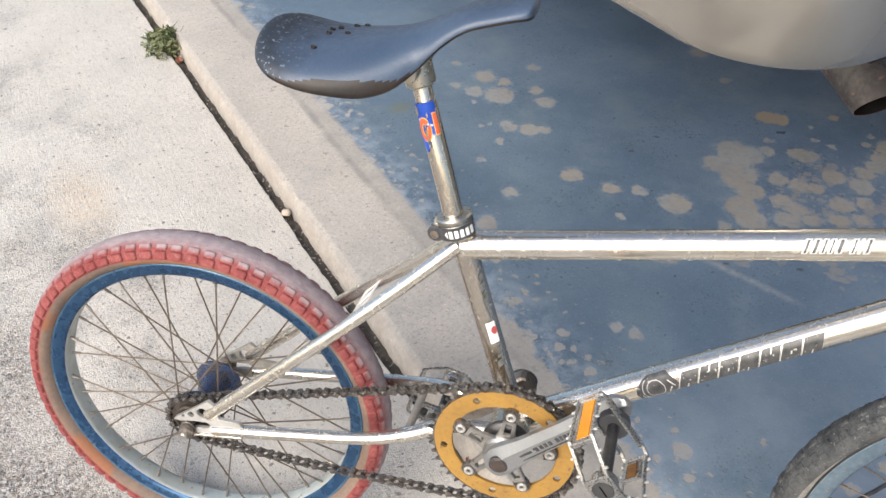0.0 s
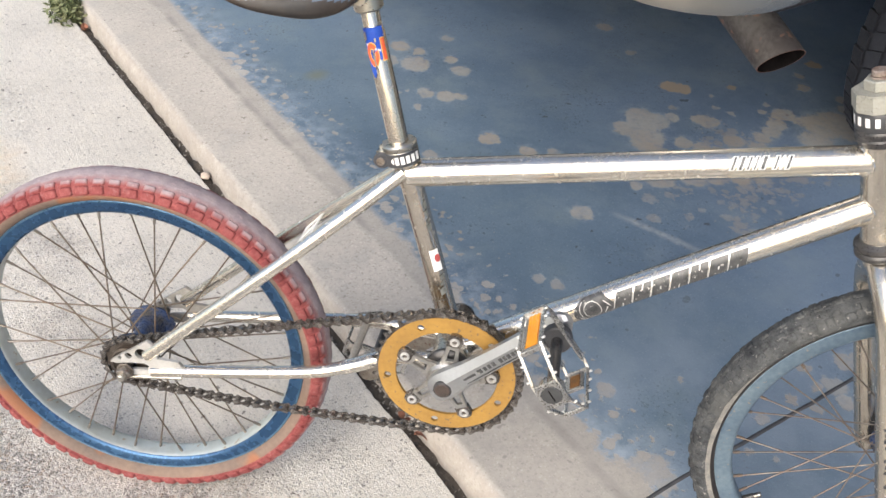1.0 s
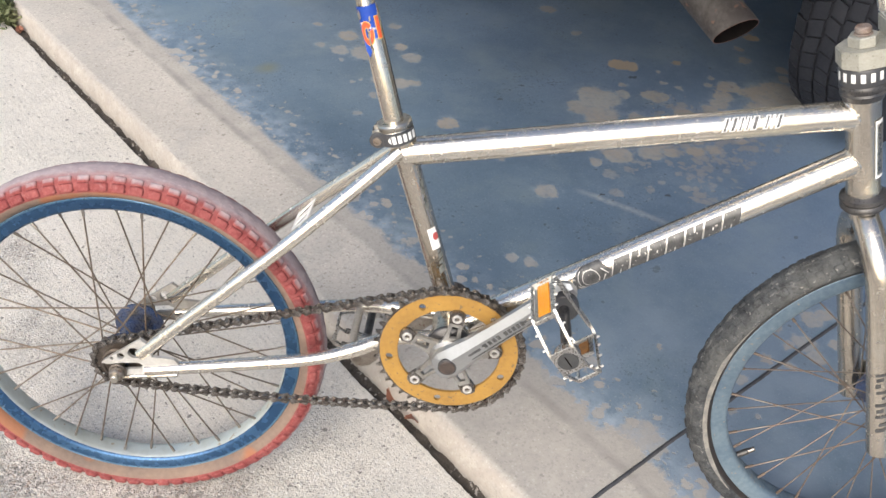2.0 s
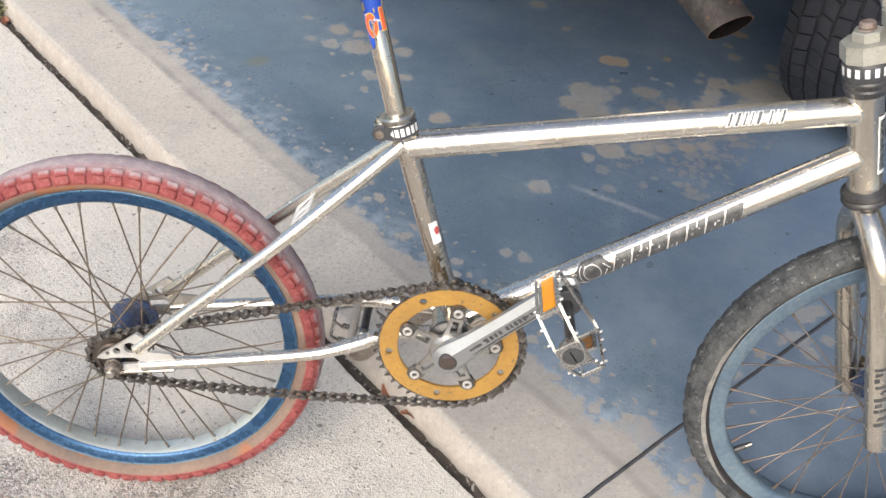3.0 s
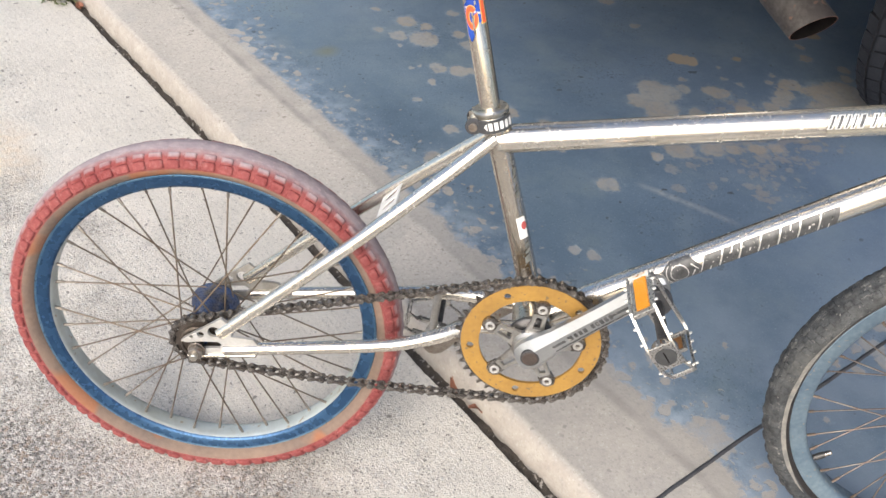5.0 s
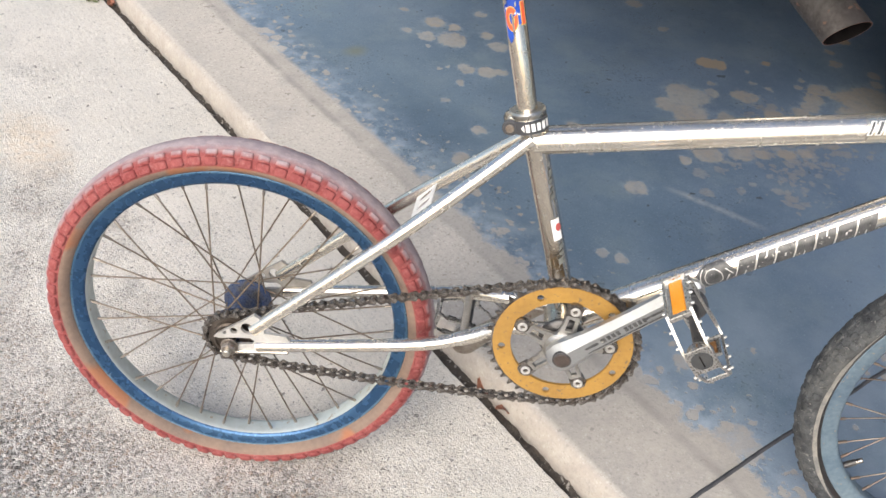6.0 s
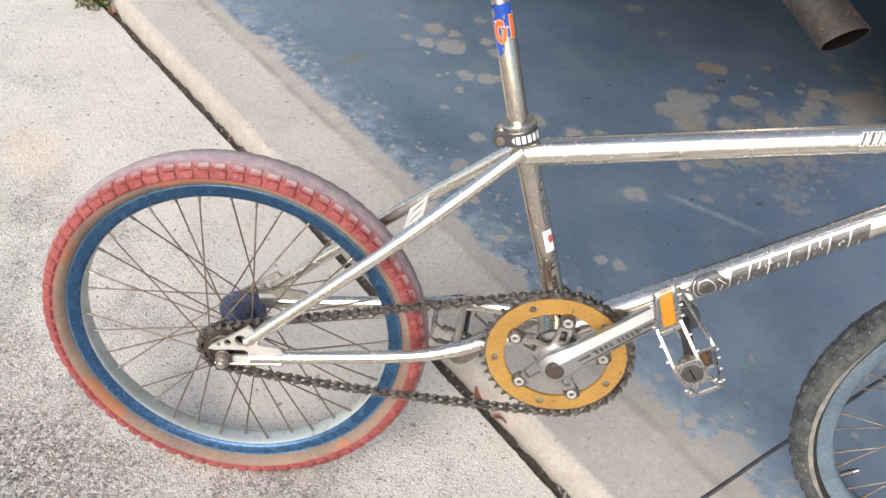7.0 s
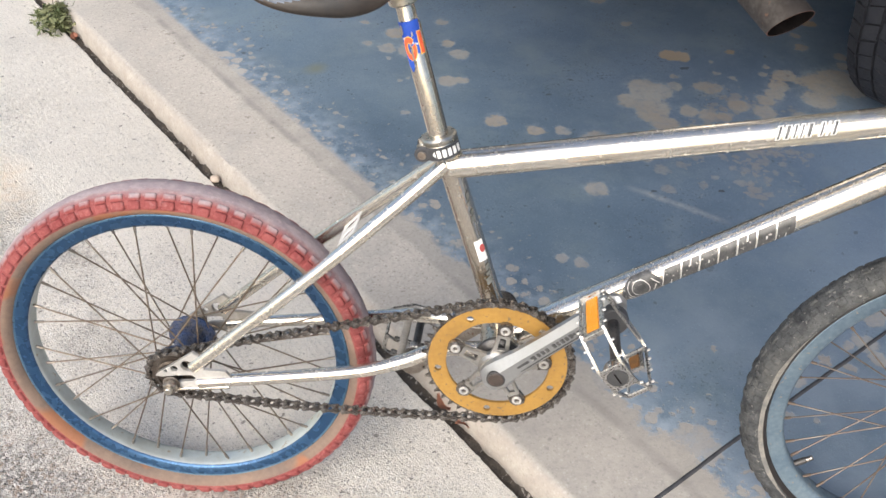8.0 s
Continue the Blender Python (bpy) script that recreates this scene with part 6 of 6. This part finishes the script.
# ---- fork, headset, stem and bar
def build_front_end():
    m = frame_at(HEAD_LOW, -STEER, (1, 0, 0))
    bm = bmesh.new()
    spun(bm, m, [(0.014, -0.001), (0.0198, -0.001), (0.0244, 0.003), (0.0250, 0.007), (0.0226, 0.0105), (0.0244, 0.0130), (0.0244, 0.0160), (0.0215, 0.0195), (0.014, 0.0195)], 40, True)
    part("lower_headset", bm, BLACK_METAL, bike, "black lower headset cup")
    crown = HEAD_LOW - STEER * 0.0195
    bm = bmesh.new()
    rod(bm, crown, crown - STEER * 0.014, 0.0172, 28, 0.002, 0.0165)
    part("fork_crown", bm, WARM_NICKEL, bike)
    for side in (-1, 1):
        pts = [crown - STEER * 0.010 + Vector((0.000, side * 0.004, 0)), crown - STEER * 0.026 + Vector((0.0005, side * 0.026, 0)), crown - STEER * 0.052 + Vector((0.001, side * 0.0475, 0)), crown - STEER * 0.085 + Vector((0.001, side * 0.0545, 0))]
        line = smooth_line(pts, 8) + [crown - STEER * s + Vector((0.001, side * 0.0555, 0)) for s in (0.14, 0.20, 0.26, 0.317, 0.321)]
        leg = tube("fork_leg", line, [0.0150] * (len(line) - 2) + [0.0150, 0.0112], WARM_NICKEL)
        e = line[-1]
        bm = bmesh.new()
        fr = Matrix.Translation((0, side * 0.0600, 0)) @ FACE
        out = [(e.x - 0.012, e.z + 0.050), (e.x + 0.004, e.z + 0.052), (FRONT.x + 0.014, FRONT.z + 0.010), (FRONT.x + 0.014, FRONT.z - 0.008), (FRONT.x + 0.004, FRONT.z - 0.016), (e.x - 0.004, e.z + 0.006)]
        plate(bm, fr, out, 0.004, [circle(FRONT.x, FRONT.z, 0.0052, 14)], 0.0006)
        part("fork_dropout", bm, CHROME_DULL, bike)
        if side < 0:
            a, b = line[-6], line[-2]
            bm = bmesh.new()
            for k, (s, w, d0, d1) in enumerate([(0.168, 0.004, -34, 26), (0.160, 0.0045, -30, 0), (0.150, 0.006, -34, -12), (0.142, 0.004, -30, 26), (0.134, 0.004, -8, 26), (0.122, 0.0045, -34, 26), (0.112, 0.005, -30, 0), (0.104, 0.004, -34, 20), (0.092, 0.0045, -20, 26), (0.082, 0.005, -34, 10)]):
                wrapped(bm, b, a, 0.0150, band(s - 0.04, s + w - 0.04, d0, d1, 6, 0.003))
            part("fork_print", bm, INK, leg, "worn black lettering shapes")
    # upper headset: cup, black ring with white squares
    m = frame_at(HEAD_TOP, STEER, (1, 0, 0))
    bm = bmesh.new()
    spun(bm, m, [(0.014, -0.001), (0.0205, -0.001), (0.0232, 0.006), (0.0222, 0.0085), (0.0236, 0.0120), (0.0236, 0.0150), (0.0222, 0.0170), (0.014, 0.0170)], 40, True)
    up = part("upper_headset", bm, BLACK_METAL, bike, "black upper headset cup")
    bm = bmesh.new()
    spun(bm, m, [(0.014, 0.0170), (0.0232, 0.0175), (0.0238, 0.0190), (0.0238, 0.0345), (0.0228, 0.0365), (0.014, 0.0365)], 40, True)
    band_ob = part("headset_ring", bm, BLACK, bike, "black headset ring with white squares")
    for k in range(16):
        bm = bmesh.new()
        a0, a1 = radians(22.5 * k), radians(22.5 * k + 11)
        vs = [[bm.verts.new(m @ Vector((0.02405 * math.cos(a), 0.02405 * math.sin(a), h))) for a in (a0, (a0 + a1) / 2, a1)] for h in (0.0235, 0.0330)]
        for j in range(2):
            bm.faces.new((vs[0][j], vs[0][j + 1], vs[1][j + 1], vs[1][j]))
        part("white_square", bm, WHITE, band_ob)
    # stem: eight-sided block that reaches ahead to the bar clamp
    o = m @ Matrix.Translation((0, 0, 0.0368))
    bm = bmesh.new()
    out = [(-0.0240, -0.0105), (-0.0240, 0.0105), (-0.0115, 0.0232), (0.016, 0.0232), (0.026, 0.030), (0.050, 0.030), (0.050, -0.030), (0.026, -0.030), (0.016, -0.0232), (-0.0115, -0.0232)]
    plate(bm, o @ Matrix.Translation((0, 0, 0.0095)), out, 0.0190, (), 0.0012)
    stem = part("stem", bm, STEM_GREY, bike, "dull grey eight-sided alloy stem")
    bm = bmesh.new()
    plate(bm, o @ Matrix.Translation((0.042, 0, 0.0280)), [(-0.018, -0.031), (-0.018, 0.031), (0.024, 0.031), (0.024, -0.031)], 0.0190, [circle(-0.009, -0.022, 0.005, 16), circle(-0.009, 0.022, 0.005, 16)], 0.0014)
    part("bar_clamp", bm, STEM_GREY, stem, "alloy bar clamp")
    bm = bmesh.new()
    rod(bm, o @ Vector((0, 0, 0.0188)), o @ Vector((0, 0, 0.0300)), 0.0150, 6, 0.0012)
    part("stem_nut", bm, STEM_GREY, stem, "hexagonal stem nut", smooth=False)
    bm = bmesh.new()
    rod(bm, o @ Vector((0, 0, 0.0298)), o @ Vector((0, 0, 0.0318)), 0.0092, 24, 0.0008)
    rod(bm, o @ Vector((0, 0, 0.0318)), o @ Vector((0, 0, 0.0385)), 0.0080, 18, 0.0012)
    part("stem_bolt", bm, shader("rusty_bolt_head", (0.34, 0.30, 0.265), 0.5, 0.4, (0.20, 0.125, 0.095), 0.6, 90), stem, "rust-tinged stem bolt", smooth=False)
    # bar: clamped tube that bends up on both sides
    c = o @ Vector((0.044, 0, 0.0190))
    bm = bmesh.new()
    back, high = Vector((-0.05, 0, 0)), STEER
    for side in (-1, 1):
        pts = [c, c + Vector((0, side * 0.040, 0)), c + Vector((0, side * 0.060, 0)) + STEER * 0.014, c + Vector((-0.005, side * 0.085, 0)) + STEER * 0.10, c + Vector((-0.010, side * 0.110, 0)) + STEER * 0.165, c + Vector((-0.020, side * 0.150, 0)) + STEER * 0.185, c + Vector((-0.060, side * 0.300, 0)) + STEER * 0.190]
        sweep(bm, smooth_line(pts, 8), 0.0111, 20)
    part("handlebar", bm, CHROME, bike, "plated BMX handlebar")
    for side in (-1, 1):
        bm = bmesh.new()
        p, q = c + Vector((-0.036, side * 0.210, 0)) + STEER * 0.187, c + Vector((-0.062, side * 0.308, 0)) + STEER * 0.190
        rod(bm, p, q, 0.0155, 20, 0.003)
        part("grip", bm, BLACK, bike, "black rubber grip")


build_front_end()

# ---------------------------------------------------------------- the van
# x of this pose leads ahead from its rear, y to its left, at the rear right corner on the floor.
VAN = GARAGE @ pose(0.700, -0.212, 0.042)
van = thing("minivan", "cream minivan with a rusty side exhaust, parked inside the garage", "van", VAN)
WIDE, LONG = 1.80, 4.6


def build_van():
    # bumper: a profile carried round the rear
    plan = [(0.262, 0.000), (0.23, 0.000)]
    r = 0.19
    plan += [(r - r * math.sin(a), r - r * math.cos(a)) for a in [math.pi / 2 * k / 14 for k in range(15)]]
    plan += [(-0.012, 0.45), (-0.022, WIDE / 2), (-0.012, WIDE - 0.45)]
    plan += [(r - r * math.cos(a), WIDE - r + r * math.sin(a)) for a in [math.pi / 2 * k / 14 for k in range(15)]]
    plan += [(0.23, WIDE), (0.262, WIDE)]
    prof = [(0.090, 0.562), (0.035, 0.572), (0.010, 0.582), (0.000, 0.602), (0.000, 0.660), (0.004, 0.770), (0.014, 0.800), (0.060, 0.815)]
    bm = bmesh.new()
    rows = []
    for i, (x, y) in enumerate(plan):
        a, b = Vector(plan[max(i - 1, 0)]), Vector(plan[min(i + 1, len(plan) - 1)])
        t = (b - a).normalized()
        inward = Vector((t.y, -t.x))
        end = i in (0, len(plan) - 1)
        rows.append([bm.verts.new((x + inward.x * o + (0.24 * (z - 0.55) if end else 0), y + inward.y * o, z)) for o, z in prof])
    for a, b in zip(rows, rows[1:]):
        for k in range(len(prof) - 1):
            bm.faces.new((a[k], a[k + 1], b[k + 1], b[k]))
    ob = part("rear_bumper", bm, CAR_PAINT, van, "glossy cream rear bumper")
    mod = ob.modifiers.new("thickness", "SOLIDIFY")
    mod.thickness = 0.004
    # body: side outline with wheel openings, carried across
    def arch(cx, r):
        return [(cx + r * math.cos(a), 0.33 + r * math.sin(a)) for a in [math.pi * k / 16 for k in range(17)]]
    side = [(0.06, 0.80), (0.03, 1.05), (0.10, 1.55), (0.26, 1.74), (0.6, 1.78), (2.3, 1.78), (3.3, 1.12), (4.35, 0.98), (4.55, 0.80), (4.56, 0.42), (4.1, 0.30)]
    side += [p for p in arch(3.75, 0.36)] + [(3.30, 0.24), (1.55, 0.24)] + [p for p in arch(1.11, 0.385)][0:13] + [(0.80, 0.575), (0.345, 0.575), (0.44, 0.80)]
    bm = bmesh.new()
    fr = Matrix.Translation((0, WIDE / 2, 0)) @ pose(0, 0, 0, 90)
    plate(bm, fr, side, WIDE - 0.03, (), 0.03)
    part("body", bm, CAR_PAINT, van, "cream van body")
    for x0, x1, name in ((0.35, 1.25, "side_window"), (1.35, 2.15, "side_window"), (2.2, 2.75, "side_window")):
        for y in (0.012, WIDE - 0.012):
            bm = bmesh.new()
            plate(bm, Matrix.Translation((0, y, 0)) @ pose(0, 0, 0, 90), [(x0, 1.12), (x1, 1.12), (x1, 1.62 if x1 < 2.5 else 1.40), (x0, 1.64)], 0.012, (), 0.004)
            part(name, bm, GLASS, van, "dark side window")
    bm = bmesh.new()
    block(bm, Matrix.Translation((0.050, WIDE / 2, 1.32)) @ pose(0, 0, 0, 0, 8, 0), (0.016, WIDE - 0.35, 0.46), 0.006)
    part("rear_window", bm, GLASS, van, "dark rear window")
    # dark flap between bumper and wheel opening
    for y in (0.022, WIDE - 0.022):
        bm = bmesh.new()
        plate(bm, Matrix.Translation((0, y, 0)) @ pose(0, 0, 0, 90), [(0.20, 0.574), (0.345, 0.574), (0.46, 0.83), (0.30, 0.83)], 0.02, (), 0.003)
        part("bumper_gap_trim", bm, TRIM, van, "dark trim between bumper and side panel")
    # unseen underbody, kept pale to bounce light onto the floor below
    bm = bmesh.new()
    block(bm, Matrix.Translation((2.2, WIDE / 2, 0.615)), (4.2, WIDE - 0.5, 0.05), 0.01)
    part("underbody", bm, UNDERBODY_BOUNCE, van, "grey underbody, kept pale to bounce light")


def build_van_wheel(m):
    R, w = 0.330, 0.215
    bm = bmesh.new()
    prof = [(0.205, -w / 2 + 0.018), (0.235, -w / 2 + 0.002), (0.280, -w / 2), (0.308, -w / 2 + 0.008), (0.322, -w / 2 + 0.022), (0.3225, w / 2 - 0.022), (0.308, w / 2 - 0.008), (0.280, w / 2), (0.235, w / 2 - 0.002), (0.205, w / 2 - 0.018)]
    spun(bm, pose(0, 0, 0, 90), prof, 72)
    wheel = part("wheel", bm, CAR_TYRE, van, "black car tyre on a steel rim")
    wheel.matrix_basis = m
    # tread: rows of blocks between grooves
    bm = bmesh.new()
    rows = [(-0.088, 0.030, 0.030), (-0.0525, 0.033, 0.034), (-0.0165, 0.031, 0.034), (0.0195, 0.033, 0.034), (0.0555, 0.031, 0.034), (0.089, 0.028, 0.030)]
    n = 52
    for j, (yc, wd, ln) in enumerate(rows):
        for k in range(n):
            a = 2 * math.pi * (k + 0.31 * j) / n
            half = 0.5 * (2 * math.pi * R / n - 0.0048) / R
            drop = 0.010 if abs(yc) > 0.08 else 0.0
            vs = []
            for rr in (0.319, R):
                for da, dy in ((-half, -wd / 2), (half, -wd / 2), (half, wd / 2), (-half, wd / 2)):
                    y = yc + dy
                    sink = drop if abs(y) > 0.095 else 0.0
                    sk = 0.22 * dy / R * (1 if j % 2 else -1) + 0.006 * math.sin(dy * 120 + j)
                    vs.append(bm.verts.new(((rr - sink) * math.cos(a + da + sk), yc + dy * 0.90 + 0.0022 * math.sin(6 * k + 2 * da * 40), (rr - sink) * math.sin(a + da + sk))))
            bm.faces.new(vs[4:8])
            for i in range(4):
                bm.faces.new((vs[i], vs[(i + 1) % 4], vs[4 + (i + 1) % 4], vs[4 + i]))
    part("tread", bm, CAR_TYRE, wheel, "blocky black tread", smooth=False)
    bm = bmesh.new()
    spun(bm, pose(0, 0, 0, 90), [(0, 0.055), (0.06, 0.055), (0.075, 0.065), (0.15, 0.045), (0.185, 0.06), (0.200, 0.085), (0.208, 0.085), (0.200, 0.05), (0.190, -0.05), (0.208, -0.085), (0.200, -0.085), (0, -0.04)], 48)
    part("rim", bm, CHROME_DULL, wheel, "steel rim")
    return wheel


def build_exhaust():
    tip, d = VAN.inverted() @ Vector((0.8651, 0.7443, 0.4296)), (VAN.inverted().to_3x3() @ Vector((0.605, -0.695, -0.388))).normalized()
    m = frame_at(tip, d)
    bm = bmesh.new()
    spun(bm, m, [(0.0380, -0.010), (0.0387, 0.0), (0.0405, 0.0), (0.0411, -0.010), (0.0411, -0.30), (0.0411, -0.60), (0.0385, -0.60), (0.0380, -0.30)], 44, True, [1, 2, 0, 0, 0, 0, 1, 1])
    # the pipe is cut off at a slant
    up = (VAN.inverted().to_3x3() @ Vector((0.647, 0.145, 0.748))).normalized()
    for v in bm.verts:
        if (v.co - tip).dot(d) > -0.05:
            v.co += d * 0.26 * ((v.co - tip).dot(up) + 0.01)
    part("exhaust_pipe", bm, [PIPE, SOOT_SHADE, RUST], van, "weathered rust-stained exhaust pipe")


build_van()
for px, py in ((1.11, 0.088), (1.11, WIDE - 0.088), (3.75, 0.12), (3.75, WIDE - 0.12)):
    build_van_wheel(pose(px, py, 0.330, 0, 7 * px, 180 if py < 1 else 0))
build_exhaust()


# ---------------------------------------------------------------- small things on the ground
def build_weed(m):
    rnd = random.Random(11)
    weed = thing("weed", "small green weed clump growing in the joint", "weed", m)
    bm = bmesh.new()
    for k in range(26):
        a, tilt, ln = rnd.uniform(0, 6.28), rnd.uniform(0.5, 1.35), rnd.uniform(0.02, 0.06)
        d = Vector((math.cos(a) * math.sin(tilt), math.sin(a) * math.sin(tilt), math.cos(tilt)))
        p0 = Vector((rnd.uniform(-0.01, 0.01), rnd.uniform(-0.025, 0.025), 0))
        sweep(bm, [p0, p0 + d * ln * 0.6 + Vector((0, 0, 0.004)), p0 + d * ln], [0.0009, 0.0007, 0.0004], 5)
    part("stems", bm, LEAF, weed)
    bm = bmesh.new()
    for k in range(1100):
        a, tilt, ln = rnd.uniform(0, 6.28), rnd.uniform(0.1, 1.45), 0.054 * rnd.random() ** 0.62
        c = Vector((math.cos(a) * math.sin(tilt) * ln, math.sin(a) * math.sin(tilt) * ln * 1.1, math.cos(tilt) * ln * 0.75 + 0.002))
        u = Vector((rnd.uniform(-1, 1), rnd.uniform(-1, 1), rnd.uniform(-0.4, 1))).normalized()
        w = u.orthogonal().normalized()
        s = rnd.uniform(0.004, 0.009)
        bm.faces.new([bm.verts.new(c + x) for x in (-u * s, w * s * 0.33, u * s, -w * s * 0.33)])
    part("leaves", bm, LEAF, weed, smooth=False)


def build_stone(m, r, seed, mat_, name, label):
    rnd = random.Random(seed)
    bm = bmesh.new()
    bmesh.ops.create_icosphere(bm, subdivisions=2, radius=r)
    for v in bm.verts:
        v.co *= 1 + 0.3 * noise.noise(v.co * (0.9 / r) + Vector((seed, 0, 0)))
        v.co.z *= 0.7
    ob = tagged(part(name, bm, mat_), label, name)
    ob.matrix_world = m
    return ob


def build_dry_leaf(m, seed, ln):
    rnd = random.Random(seed)
    bm = bmesh.new()
    rows = []
    for k in range(7):
        f = k / 6
        w = ln * 0.32 * math.sin(math.pi * min(max(f, 0.04), 0.97)) + 0.0004
        rows.append([bm.verts.new((ln * (f - 0.5), s * w, 0.004 + 0.006 * abs(s) + 0.004 * math.sin(f * 5 + seed) + rnd.uniform(-0.001, 0.001))) for s in (-1, 0, 1)])
    for a, b in zip(rows, rows[1:]):
        for k in range(2):
            bm.faces.new((a[k], a[k + 1], b[k + 1], b[k]))
    ob = tagged(part("dry_leaf", bm, DRY_LEAF), "curled reddish-brown dry leaf lying in the joint", "leaf")
    ob.matrix_world = m


build_weed(Matrix.Translation((-0.755, 1.272, -0.004)) @ pose(0, 0, 0, 0, 0, 45) @ Matrix.Scale(1.3, 4))
build_stone(Matrix.Translation((-0.178, 0.708, -0.002)), 0.010, 3, PEBBLE, "pebble", "small tan pebble resting in the joint")
build_dry_leaf(Matrix.Translation((0.352, 0.192, -0.004)) @ pose(0, 0, 0, 12, 8, -50), 2, 0.034)
build_dry_leaf(Matrix.Translation((0.385, 0.152, -0.006)) @ pose(0, 0, 0, -14, 5, -20), 5, 0.026)
build_dry_leaf(Matrix.Translation((-0.690, 1.215, -0.004)) @ pose(0, 0, 0, 10, -6, -60), 8, 0.030)
